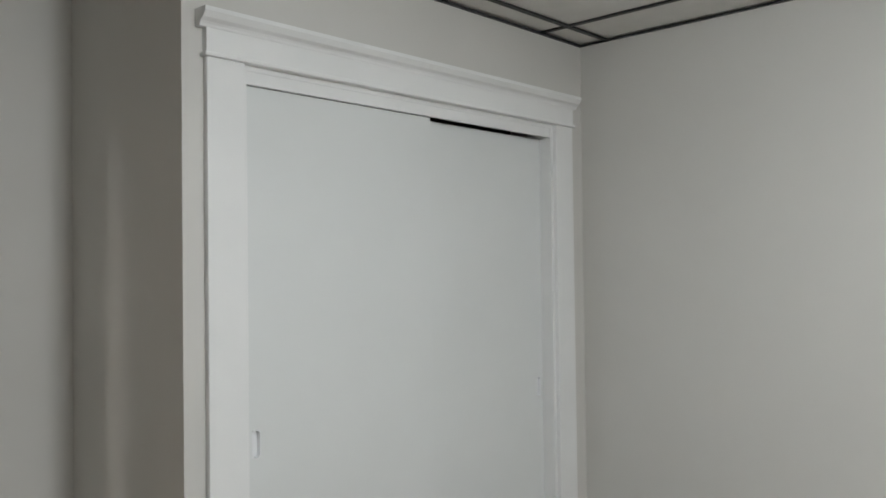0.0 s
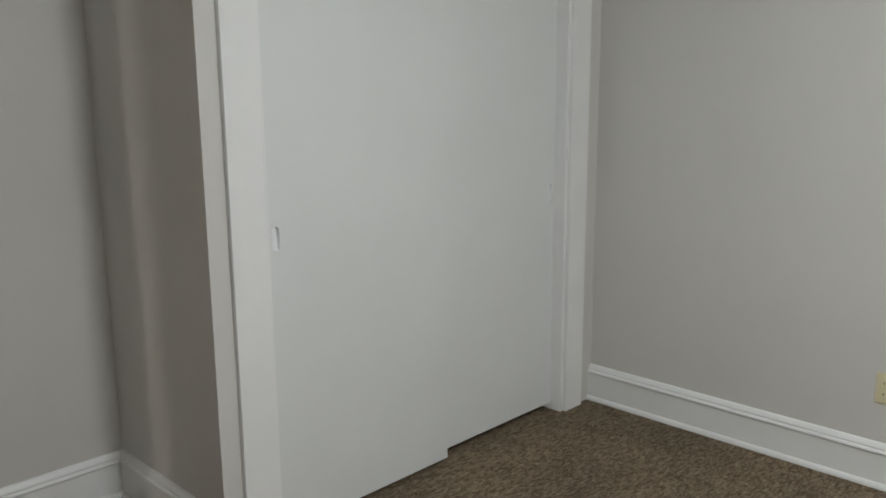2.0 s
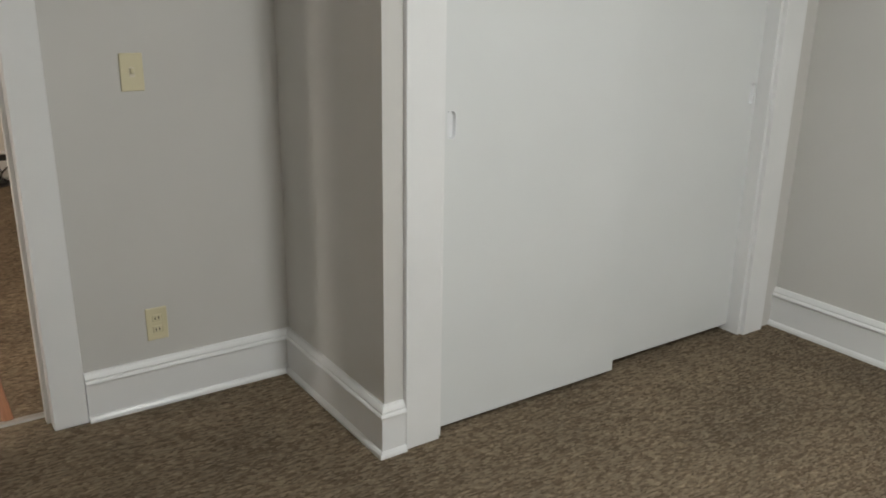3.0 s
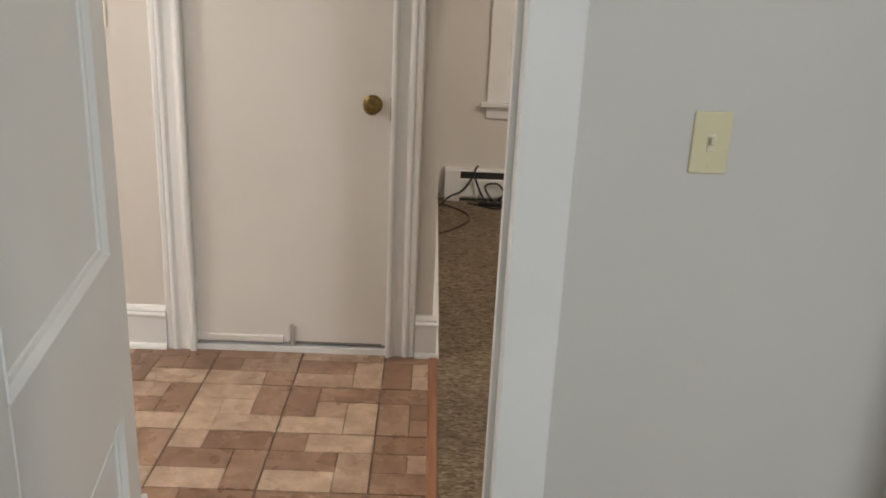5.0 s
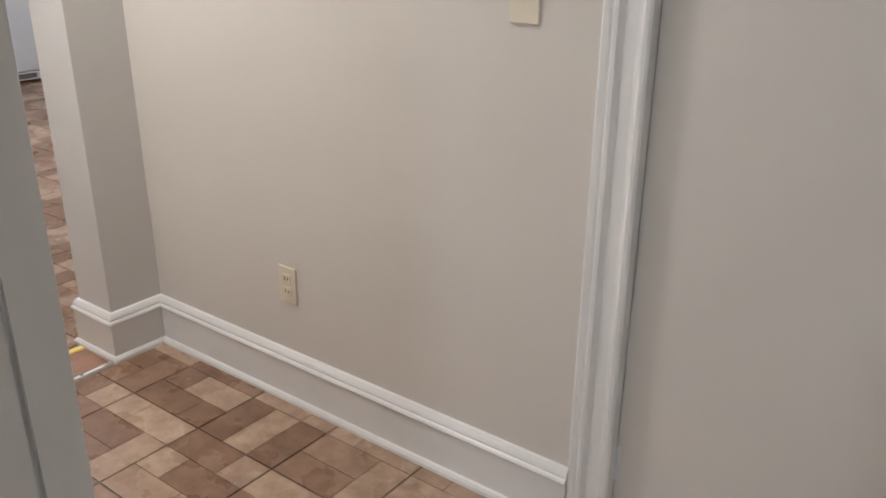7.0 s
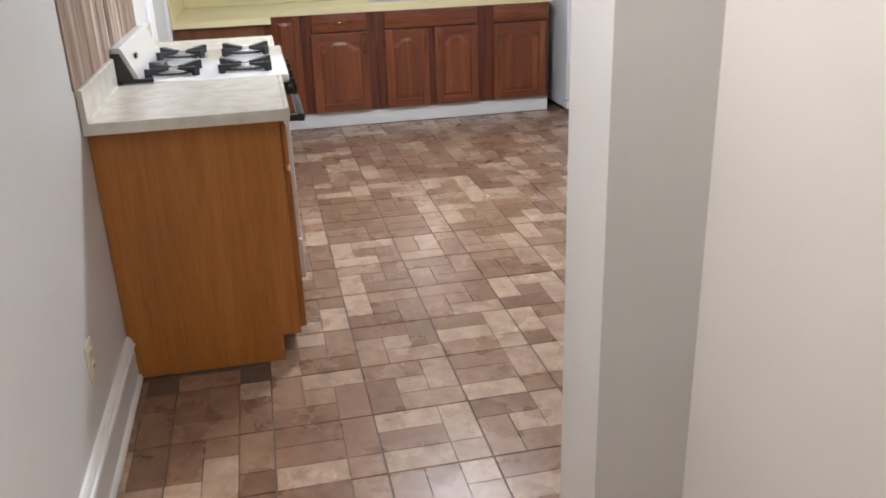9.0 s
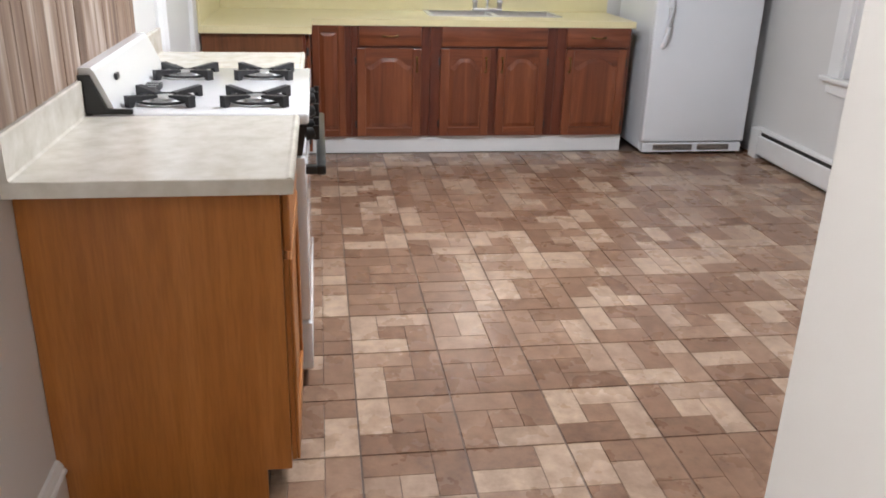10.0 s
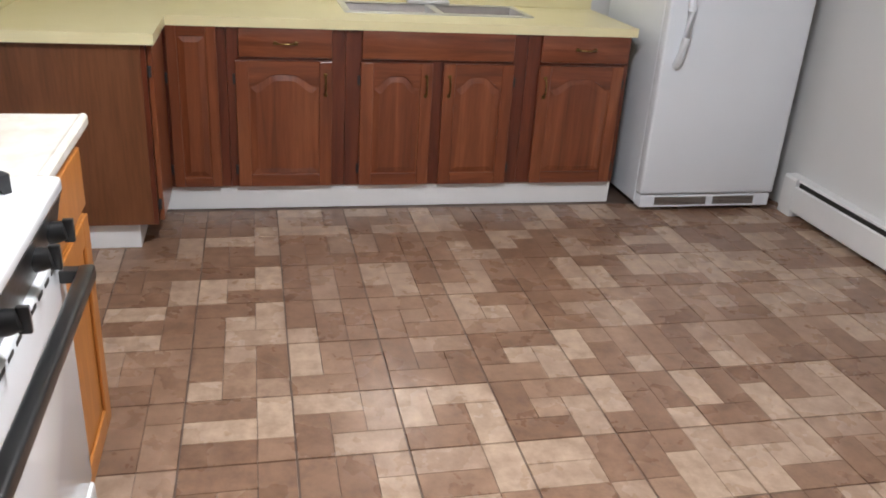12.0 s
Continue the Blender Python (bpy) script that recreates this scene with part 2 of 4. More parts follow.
def lathe(bm, prof, centre, axis, seg=24):
    """Turn (radius, along) pairs round an axis."""
    q = Vector(axis).to_track_quat("Z", "Y")
    rings = []
    for r, h in prof:
        rings.append([bm.verts.new(Vector(centre) + q @ Vector((r * math.cos(2 * math.pi * i / seg), r * math.sin(2 * math.pi * i / seg), h))) for i in range(seg)])
    for a, b in zip(rings, rings[1:]):
        for i in range(seg):
            bm.faces.new((a[i], a[(i + 1) % seg], b[(i + 1) % seg], b[i]))
    bm.faces.new(rings[0][::-1]), bm.faces.new(rings[-1])
    bmesh.ops.recalc_face_normals(bm, faces=bm.faces)
    return bm


def tube(bm, pts, r, seg=8):
    pts = [Vector(p) for p in pts]
    rings = []
    for i, p in enumerate(pts):
        d = (pts[min(i + 1, len(pts) - 1)] - pts[max(i - 1, 0)]).normalized()
        q = d.to_track_quat("Z", "Y")
        rings.append([bm.verts.new(p + q @ Vector((r * math.cos(2 * math.pi * k / seg), r * math.sin(2 * math.pi * k / seg), 0))) for k in range(seg)])
    for a, b in zip(rings, rings[1:]):
        for k in range(seg):
            bm.faces.new((a[k], a[(k + 1) % seg], b[(k + 1) % seg], b[k]))
    bm.faces.new(rings[0][::-1]), bm.faces.new(rings[-1])
    bmesh.ops.recalc_face_normals(bm, faces=bm.faces)
    return bm


def as_mesh(name, bm, material, smooth=False):
    me = bpy.data.meshes.new(name)
    bm.to_mesh(me)
    bm.free()
    me.materials.append(material)
    if smooth:
        for f in me.polygons:
            f.use_smooth = True
        me.set_sharp_from_angle(angle=radians(35))
    return me


def part(name, bm, material, parent, label="", smooth=False):
    ob = new(name, as_mesh(name, bm, material, smooth))
    ob.parent = parent
    ob.matrix_parent_inverse = parent.matrix_world.inverted() if parent.parent is None else Matrix()
    if label:
        tagged(ob, label)
    return ob


def structure(name, bm, material, label, category):
    return tagged(new(name, as_mesh(name, bm, material)), label, category, kind="structure")


def thing(name, label, category, group=""):
    """An Empty whose parts are given in world metres."""
    return tagged(new(name), label, category, group)


BASE_PROFILE = [(0, 0), (0.030, 0), (0.029, 0.010), (0.024, 0.018), (0.018, 0.021), (0.018, 0.128), (0.023, 0.131), (0.025, 0.137), (0.022, 0.143), (0.017, 0.146), (0.018, 0.152), (0.014, 0.160), (0.008, 0.168), (0, 0.170)]
CASING_PROFILE = [(0, 0), (0.030, 0), (0.033, 0.006), (0.033, 0.014), (0.027, 0.020), (0.017, 0.026), (0.014, 0.034), (0.014, 0.060), (0.018, 0.066), (0.022, 0.072), (0.022, 0.080), (0.016, 0.086), (0.018, 0.092), (0.018, 0.104), (0.012, 0.110), (0, 0.110)]


def baseboard(runs):
    bm = bmesh.new()
    for p0, p1, out, m0, m1 in runs:
        sweep(bm, BASE_PROFILE, (*p0, 0), (*p1, 0), (*out, 0), (0, 0, 1), m0, m1)
    return bm


# ---- floors ----
structure("floor_bedroom", boxes((ROOM_X0 - 0.1, CLOSET_X1 + 0.1, ROOM_Y0 - 0.1, 0.117, -0.12, 0.0)), M_CARPET, "brown-grey loop pile carpet over the bedroom floor", "carpet")
structure("floor_living_room", boxes((HALL_XE + 0.008, LIV_X1 + 0.1, 0.117, LIV_Y1 + 0.1, -0.12, 0.002)), M_CARPET, "brown-grey loop pile carpet over the far room's floor", "carpet")
hall_floor = structure("floor_hall", boxes((OPEN_X1, HALL_XE + 0.008, 0.117, HALL_Y1 + 0.05, -0.12, -0.004)), M_GROUT, "tan and brown stone-look vinyl tile floor in the hall", "floor")
kitchen_floor = structure("floor_kitchen", boxes((KIT_X0 - 0.1, OPEN_X1, WALL_T - 0.1, KIT_Y1 + 0.1, -0.12, -0.004)), M_GROUT, "tan and brown stone-look vinyl tile floor in the kitchen", "floor")

# ---- walls ----
DOOR_H = 2.06
structure("wall_bedroom_door", boxes(
    (ROOM_X0 - 0.12, DOOR_X0 - 0.02, 0, WALL_T / 2, -0.05, H), (DOOR_X1 + 0.02, CLOSET_X1 + 0.12, 0, WALL_T / 2, -0.05, H),
    (DOOR_X0 - 0.02, DOOR_X1 + 0.02, 0, WALL_T / 2, DOOR_H + 0.02, H)), M_WALL, "greige painted bedroom wall with a doorway", "wall")
structure("wall_hall_south", boxes(
    (KIT_X0 - 0.12, DOOR_X0 - 0.02, WALL_T / 2, WALL_T, -0.05, H), (DOOR_X1 + 0.02, LIV_X1, WALL_T / 2, WALL_T, -0.05, H),
    (DOOR_X0 - 0.02, DOOR_X1 + 0.02, WALL_T / 2, WALL_T, DOOR_H + 0.02, H)), M_KITWALL, "pale painted wall running from hall into kitchen", "wall")
CO_X0, CO_X1, CO_H = 0.190, 1.722, 2.104
structure("wall_closet_side", boxes((0, 0.09, CLOSET_Y, 0, -0.05, H)), M_WALL, "greige painted side wall of the closet", "wall")
structure("wall_closet_front", boxes(
    (0.09, CO_X0, CLOSET_Y, CLOSET_Y + 0.09, -0.05, H), (CO_X1, CLOSET_X1, CLOSET_Y, CLOSET_Y + 0.09, -0.05, H),
    (CO_X0, CO_X1, CLOSET_Y, CLOSET_Y + 0.09, CO_H, H)), M_WALL, "greige painted closet front wall with a wide opening", "wall")
structure("wall_bedroom_east", boxes((CLOSET_X1, CLOSET_X1 + 0.12, ROOM_Y0, 0, -0.05, H)), M_WALL, "plain greige painted bedroom wall", "wall")
structure("wall_bedroom_south", boxes((ROOM_X0 - 0.12, CLOSET_X1 + 0.12, ROOM_Y0 - 0.12, ROOM_Y0, -0.05, H)), M_WALL, "plain greige painted bedroom wall", "wall")
structure("wall_bedroom_west", boxes((ROOM_X0 - 0.12, ROOM_X0, ROOM_Y0, 0, -0.05, H)), M_WALL, "plain greige painted bedroom wall", "wall")
HD_X0, HD_X1, HD_H = -1.838, -1.116, 2.03
structure("wall_hall_north", boxes(
    (OPEN_X1, HD_X0 - 0.015, HALL_Y1, HALL_Y1 + 0.12, -0.05, H), (HD_X1 + 0.015, HALL_XE, HALL_Y1, HALL_Y1 + 0.12, -0.05, H),
    (HD_X0 - 0.015, HD_X1 + 0.015, HALL_Y1, HALL_Y1 + 0.12, HD_H + 0.015, H)), M_HALLWALL, "warm white painted hall wall with a closed door", "wall")
structure("wall_living_west", boxes((HALL_XE - 0.12, HALL_XE, HALL_Y1 + 0.12, LIV_Y1, -0.05, H)), M_HALLWALL, "warm white painted side wall of the far room", "wall")
structure("wall_living_east", boxes((LIV_X1, LIV_X1 + 0.12, 0, LIV_Y1, -0.05, H)), M_HALLWALL, "plain warm white wall of the far room", "wall")
LW_X0, LW_X1, LW_Z0, LW_Z1 = -0.505, 0.33, 0.645, 2.0
structure("wall_living_north", boxes(
    (HALL_XE - 0.12, LW_X0, LIV_Y1, LIV_Y1 + 0.14, -0.05, H), (LW_X1, LIV_X1 + 0.12, LIV_Y1, LIV_Y1 + 0.14, -0.05, H),
    (LW_X0, LW_X1, LIV_Y1, LIV_Y1 + 0.14, -0.05, LW_Z0), (LW_X0, LW_X1, LIV_Y1, LIV_Y1 + 0.14, LW_Z1, H)), M_HALLWALL, "warm white painted outer wall with a window", "wall")
structure("wall_kitchen_east", boxes((OPEN_X0, OPEN_X1, OPEN_Y1, KIT_Y1, -0.05, H), (OPEN_X0, OPEN_X1, WALL_T, OPEN_Y1, 2.2, H)), M_KITWALL, "pale painted wall end beside the kitchen opening", "wall")
structure("wall_kitchen_west", boxes((KIT_X0 - 0.12, KIT_X0, WALL_T, KIT_Y1, -0.05, H)), M_KITWALL, "pale painted kitchen wall behind the sink", "wall")
KW_X0, KW_X1, KW_Z0, KW_Z1 = -7.69, -6.86, 0.675, 2.0
structure("wall_kitchen_north", boxes(
    (KIT_X0 - 0.12, KW_X0, KIT_Y1, KIT_Y1 + 0.14, -0.05, H), (KW_X1, OPEN_X1, KIT_Y1, KIT_Y1 + 0.14, -0.05, H),
    (KW_X0, KW_X1, KIT_Y1, KIT_Y1 + 0.14, -0.05, KW_Z0), (KW_X0, KW_X1, KIT_Y1, KIT_Y1 + 0.14, KW_Z1, H)), M_KITWALL, "pale painted kitchen outer wall with a window", "wall")

# ---- ceilings ----
def drop_ceiling():
    bm = bmesh.new()
    xs = [ROOM_X0] + [1.65 - 0.61 * k for k in range(6, -1, -1)] + [CLOSET_X1]
    ys = [ROOM_Y0] + [-0.84 - 1.22 * k for k in range(2, -1, -1)] + [0.0]
    for x0, x1 in zip(xs, xs[1:]):
        for y0, y1 in zip(ys, ys[1:]):
            box(bm, x0 + 0.006, x1 - 0.006, y0 + 0.006, y1 - 0.006, H + 0.004, H + 0.02)
    return bm, xs, ys


cbm, gx, gy = drop_ceiling()
structure("ceiling_bedroom", cbm, M_CEIL, "white drop ceiling tiles in the bedroom", "ceiling")
gb = bmesh.new()
for x in gx[1:-1]:
    box(gb, x - 0.011, x + 0.011, ROOM_Y0, 0, H - 0.004, H + 0.003)
for y in gy[1:-1]:
    box(gb, ROOM_X0, CLOSET_X1, y - 0.011, y + 0.011, H - 0.006, H + 0.001)
for r in ((ROOM_X0, CLOSET_X1, CLOSET_Y - 0.016, CLOSET_Y), (CLOSET_X1 - 0.016, CLOSET_X1, ROOM_Y0, CLOSET_Y - 0.016), (ROOM_X0, -0.016, -0.016, 0), (-0.016, 0, CLOSET_Y, 0)):
    if r[0] == ROOM_X0 and r[2] < -0.5:
        r = (0, *r[1:])
    box(gb, *r, H - 0.009, H - 0.003)
structure("ceiling_grid", gb, M_GRID, "black metal ceiling grid and wall angle", "ceiling grid")
structure("ceiling_upper", boxes((KIT_X0 - 0.12, LIV_X1 + 0.12, WALL_T / 2, LIV_Y1 + 0.2, H, H + 0.1), (ROOM_X0 - 0.12, CLOSET_X1 + 0.12, ROOM_Y0 - 0.12, WALL_T / 2, H + 0.025, H + 0.1)), M_CEIL, "plain white ceiling", "ceiling")

# ---- baseboards ----
structure("baseboard_bedroom", baseboard([
    ((DOOR_X1 + 0.107, 0), (0, 0), (0, -1), 0, -1), ((0, 0.0), (0, CLOSET_Y), (-1, 0), -1, 1), ((0, CLOSET_Y), (0.065, CLOSET_Y), (0, -1), 1, 0),
    ((CLOSET_X1, CLOSET_Y), (CLOSET_X1, ROOM_Y0), (-1, 0), 0, -1), ((ROOM_X0, ROOM_Y0), (CLOSET_X1, ROOM_Y0), (0, 1), -1, -1),
    ((ROOM_X0, ROOM_Y0), (ROOM_X0, 0), (1, 0), -1, -1), ((ROOM_X0, 0), (DOOR_X0 - 0.107, 0), (0, -1), -1, 0)]), M_TRIM, "tall white painted baseboard with a moulded cap", "baseboard")
structure("baseboard_hall", baseboard([
    ((OPEN_X1, HALL_Y1), (HD_X0 - 0.107, HALL_Y1), (0, -1), -1, 0), ((HD_X1 + 0.107, HALL_Y1), (HALL_XE, HALL_Y1), (0, -1), 0, 1),
    ((OPEN_X1, OPEN_Y1), (OPEN_X1, HALL_Y1), (1, 0), 1, -1), ((OPEN_X0, OPEN_Y1), (OPEN_X1, OPEN_Y1), (0, -1), 1, 1),
    ((HALL_XE, HALL_Y1), (HALL_XE, LIV_Y1), (1, 0), 1, 0), ((OPEN_X0, OPEN_Y1), (OPEN_X0, KIT_Y1), (-1, 0), 1, 0),
    ((-5.012, WALL_T), (DOOR_X0 - 0.107, WALL_T), (0, 1), 0, 0), ((DOOR_X1 + 0.107, WALL_T), (LIV_X1, WALL_T), (0, 1), 0, 0)]), M_TRIM, "tall white painted baseboard with a moulded cap", "baseboard")


# ---- door casings ----
def casing(x0, x1, h, y, out, floor_z=0.0):
    """Two moulded legs and a head round an opening on a wall facing out (+1 or -1 along y)."""
    bm = bmesh.new()
    o = (0, out, 0)
    sweep(bm, CASING_PROFILE, (x0 + 0.004, y, floor_z), (x0 + 0.004, y, h), o, (-1, 0, 0))
    sweep(bm, CASING_PROFILE, (x1 - 0.004, y, floor_z), (x1 - 0.004, y, h), o, (1, 0, 0))
    sweep(bm, CASING_PROFILE, (x0 - 0.106, y, h), (x1 + 0.106, y, h), o, (0, 0, 1))
    return bm


def flat_casing(x0, x1, h, y, out):
    bm = bmesh.new()
    for a, b, z0, z1 in ((x0 - 0.105, x0, 0, h), (x1, x1 + 0.105, 0, h), (x0 - 0.105, x1 + 0.105, h, h + 0.11)):
        box(bm, a, b, min(y, y + 0.02 * out), max(y, y + 0.02 * out), z0, z1, 0.004)
    return bm


structure("trim_bedroom_door", flat_casing(DOOR_X0, DOOR_X1, DOOR_H, 0, -1), M_TRIM, "flat white door casing on the bedroom side", "door casing")
structure("trim_bedroom_door_hall_side", casing(DOOR_X0, DOOR_X1, DOOR_H, WALL_T, 1), M_TRIM, "moulded white door casing on the hall side", "door casing")
structure("jamb_bedroom_door", boxes((DOOR_X0 - 0.018, DOOR_X0, -0.001, WALL_T + 0.001, 0, DOOR_H), (DOOR_X1, DOOR_X1 + 0.018, -0.001, WALL_T + 0.001, 0, DOOR_H), (DOOR_X0 - 0.018, DOOR_X1 + 0.018, -0.001, WALL_T + 0.001, DOOR_H, DOOR_H + 0.018),
    (DOOR_X0, DOOR_X0 + 0.012, 0.045, 0.085, 0, DOOR_H), (DOOR_X1 - 0.012, DOOR_X1, 0.045, 0.085, 0, DOOR_H)), M_TRIM, "white painted door jamb with a stop", "door jamb")
structure("trim_hall_door", casing(HD_X0, HD_X1, HD_H, HALL_Y1, -1), M_TRIM, "moulded white casing round the closed hall door", "door casing")
structure("jamb_hall_door", boxes((HD_X0 - 0.013, HD_X0, HALL_Y1 - 0.001, HALL_Y1 + 0.119, 0, HD_H), (HD_X1, HD_X1 + 0.013, HALL_Y1 - 0.001, HALL_Y1 + 0.119, 0, HD_H), (HD_X0, HD_X1, HALL_Y1 + 0.0, HALL_Y1 + 0.119, HD_H, HD_H + 0.013), (HD_X0, HD_X1, HALL_Y1 - 0.012, HALL_Y1 + 0.119, 0, 0.022)), M_TRIM, "white painted jamb and sill of the hall door", "door jamb")


# ---- bedroom: panelled door standing open ----
def panel_door():
    d = tagged(new("door_1"), "white four-panel wooden door standing open into the bedroom", "door", kind="structure")
    x0, x1 = DOOR_X0 + 0.067, DOOR_X0 + 0.102
    ya, yb = -0.745, 0.037
    z0, z1 = 0.015, 2.04
    st = 0.115
    part("panel", boxes((x0 + 0.012, x1 - 0.014, ya + 0.05, yb - 0.05, z0 + 0.1, z1 - 0.06)), M_DOORWHITE, d)
    for a, b in ((ya, ya + st), (yb - st, yb)):
        part("stile", boxes((x0, x1, a, b, z0, z1), bevel=0.003), M_DOORWHITE, d)
    c0, c1 = ya + st, yb - st
    for a, b in ((z0, z0 + 0.24), (0.55, 0.879), (z1 - 0.13, z1)):
        part("rail", boxes((x0, x1, c0, c1, a, b), bevel=0.003), M_DOORWHITE, d)
    for a, b in ((z0 + 0.24, 0.55), (0.879, z1 - 0.13)):
        bm = bmesh.new()
        pf = [(0, 0), (0.018, 0), (0.008, 0.010), (0.006, 0.018), (0, 0.020)]
        xf = x1 - 0.016
        sweep(bm, pf, (xf, c0, a), (xf, c1, a), (1, 0, 0), (0, 0, 1)), sweep(bm, pf, (xf, c0, b), (xf, c1, b), (1, 0, 0), (0, 0, -1))
        sweep(bm, pf, (xf, c0, a), (xf, c0, b), (1, 0, 0), (0, 1, 0)), sweep(bm, pf, (xf, c1, a), (xf, c1, b), (1, 0, 0), (0, -1, 0))
        part("panel_moulding", bm, M_DOORWHITE, d)
    for z in (0.25, 1.8):
        part("hinge", cyl(bmesh.new(), (x1 + 0.004, yb + 0.006, z - 0.045), (x1 + 0.004, yb + 0.006, z + 0.045), 0.006), M_TRIM, d)
    # the leaf stands nine degrees short of square to the wall
    d.matrix_world = Matrix.Translation((x0, 0, 0)) @ Matrix.Rotation(radians(9), 4, "Z") @ Matrix.Translation((-x0, 0, 0))


panel_door()


# ---- bedroom: sliding closet doors and casing ----
def closet():
    y = CLOSET_Y
    bm = boxes((0.066, CO_X0, y - 0.02, y, 0.0, CO_H), (CO_X1, CO_X1 + 0.123, y - 0.02, y, 0.0, CO_H), bevel=0.003)
    structure("trim_closet_legs", bm, M_TRIM, "flat white casing legs beside the closet doors", "door casing")
    bm = bmesh.new()
    a, b = 0.064, CO_X1 + 0.125
    box(bm, a - 0.008, b + 0.008, y - 0.030, y, CO_H, CO_H + 0.012, 0.003)
    box(bm, a, b, y - 0.022, y, CO_H + 0.012, CO_H + 0.08)
    crown = [(0, 0), (0.024, 0), (0.026, 0.008), (0.030, 0.014), (0.042, 0.022), (0.050, 0.034), (0.053, 0.038), (0.053, 0.050), (0, 0.050)]
    sweep(bm, crown, (a - 0.022, y, CO_H + 0.08), (b + 0.022, y, CO_H + 0.08), (0, -1, 0), (0, 0, 1))
    structure("trim_closet_head", bm, M_TRIM, "white closet head casing with a crown moulding", "door casing")
    structure("jamb_closet", boxes((CO_X0 - 0.002, CO_X0 + 0.016, y - 0.002, y + 0.12, 0, CO_H), (CO_X1 - 0.016, CO_X1 + 0.002, y - 0.002, y + 0.12, 0, CO_H), (CO_X0 + 0.016, CO_X1 - 0.016, y - 0.002, y + 0.12, CO_H - 0.016, CO_H + 0.002)), M_TRIM, "white painted closet jamb", "door jamb")
    structure("closet_track_fascia", boxes((CO_X0 + 0.016, CO_X1 - 0.016, y + 0.001, y + 0.014, CO_H - 0.054, CO_H - 0.016)), M_TRIM, "white fascia board hiding the sliding track", "door track")
    # Added near-black sheet stands in for the shade inside the closet.
    structure("closet_shade_sheet", boxes((0.09, CLOSET_X1, y + 0.40, y + 0.42, 0, H)), M_SLOT, "near-black sheet behind the closet doors, the closet's shade put into its colour", "closet lining")
    mid = 0.992
    for name, x0, x1, ya, z0, z1, px in (("front", CO_X0 + 0.017, mid, y + 0.016, 0.018, CO_H - 0.056, 0.241), ("rear", mid - 0.04, CO_X1 - 0.017, y + 0.056, 0.03, CO_H - 0.058, CO_X1 - 0.045)):
        d = tagged(new("door_2" if name == "front" else "door_3"), "flat white sliding closet door with a recessed finger pull" if name == "front" else "flat white sliding closet door, set back behind its neighbour", "sliding door", kind="structure")
        # the slab is cut round the pull recess
        w, zc, h = 0.013, 0.998, 0.040
        slab = boxes((x0, px - w, ya, ya + 0.034, z0, z1), (px + w, x1, ya, ya + 0.034, z0, z1), (px - w, px + w, ya, ya + 0.034, z0, zc - h), (px - w, px + w, ya, ya + 0.034, zc + h, z1))
        bmesh.ops.remove_doubles(slab, verts=slab.verts, dist=1e-5)
        part("slab", slab, M_DOORWHITE, d)
        cup = bmesh.new()
        ring = []
        for k in range(28):
            t = 2 * math.pi * k / 28
            cx, cz = w * math.cos(t), w * math.sin(t) + (h - w) * (1 if math.sin(t) >= 0 else -1)
            ring.append((cx, cz))
        outer = [cup.verts.new((px + cx * 1.25, ya - 0.0015, zc + cz * 1.08)) for cx, cz in ring]
        lip = [cup.verts.new((px + cx, ya - 0.002, zc + cz)) for cx, cz in ring]
        inner = [cup.verts.new((px + cx * 0.85, ya + 0.012, zc + cz * 0.94)) for cx, cz in ring]
        for r0, r1 in ((outer, lip), (lip, inner)):
            for k in range(28):
                cup.faces.new((r0[k], r0[(k + 1) % 28], r1[(k + 1) % 28], r1[k]))
        cup.faces.new(inner)
        bmesh.ops.recalc_face_normals(cup, faces=cup.faces)
        part("finger_pull", cup, M_ENAMEL, d, "white oval recessed finger pull", True)


closet()


# ---- outlets and switches ----
def wall_plate(name, x, z, y, out, kind, material, label):
    """A cover plate centred at x, z on a wall at y that faces out along y."""
    t = thing(name, label, "outlet" if kind == "outlet" else "switch")
    t.location = (x, y, z)
    bpy.context.view_layer.update()
    f = lambda d: y + out * d
    w, h = 0.035, 0.057
    part("plate", box(bmesh.new(), x - w, x + w, min(y, f(0.006)), max(y, f(0.006)), z - h, z + h, 0.003), material, t)
    if kind == "outlet":
        for dz in (-0.02, 0.02):
            part("receptacle", box(bmesh.new(), x - 0.016, x + 0.016, min(f(0.005), f(0.0085)), max(f(0.005), f(0.0085)), z + dz - 0.014, z + dz + 0.014, 0.004), material, t)
            for dx in (-0.006, 0.006):
                part("slot", boxes((x + dx - 0.0013, x + dx + 0.0013, min(f(0.008), f(0.0092)), max(f(0.008), f(0.0092)), z + dz - 0.004, z + dz + 0.006)), M_SLOT, t)
    elif kind == "switch":
        part("toggle", box(bmesh.new(), x - 0.005, x + 0.005, min(f(0.004), f(0.018)), max(f(0.004), f(0.018)), z - 0.003, z + 0.012, 0.002), material, t)
        part("collar", box(bmesh.new(), x - 0.008, x + 0.008, min(f(0.005), f(0.0075)), max(f(0.005), f(0.0075)), z - 0.015, z + 0.015, 0.001), M_IVORY_PALE, t)
    else:
        part("jack", cyl(bmesh.new(), (x, f(0.004), z), (x, f(0.011), z), 0.007), M_BLACK, t, "round black jack")
    for dz in (-0.042, 0.042) if kind != "outlet" else (0.0,):
        part("screw", cyl(bmesh.new(), (x, f(0.005), z + dz), (x, f(0.0075), z + dz), 0.003, seg=10), material, t)
    return t


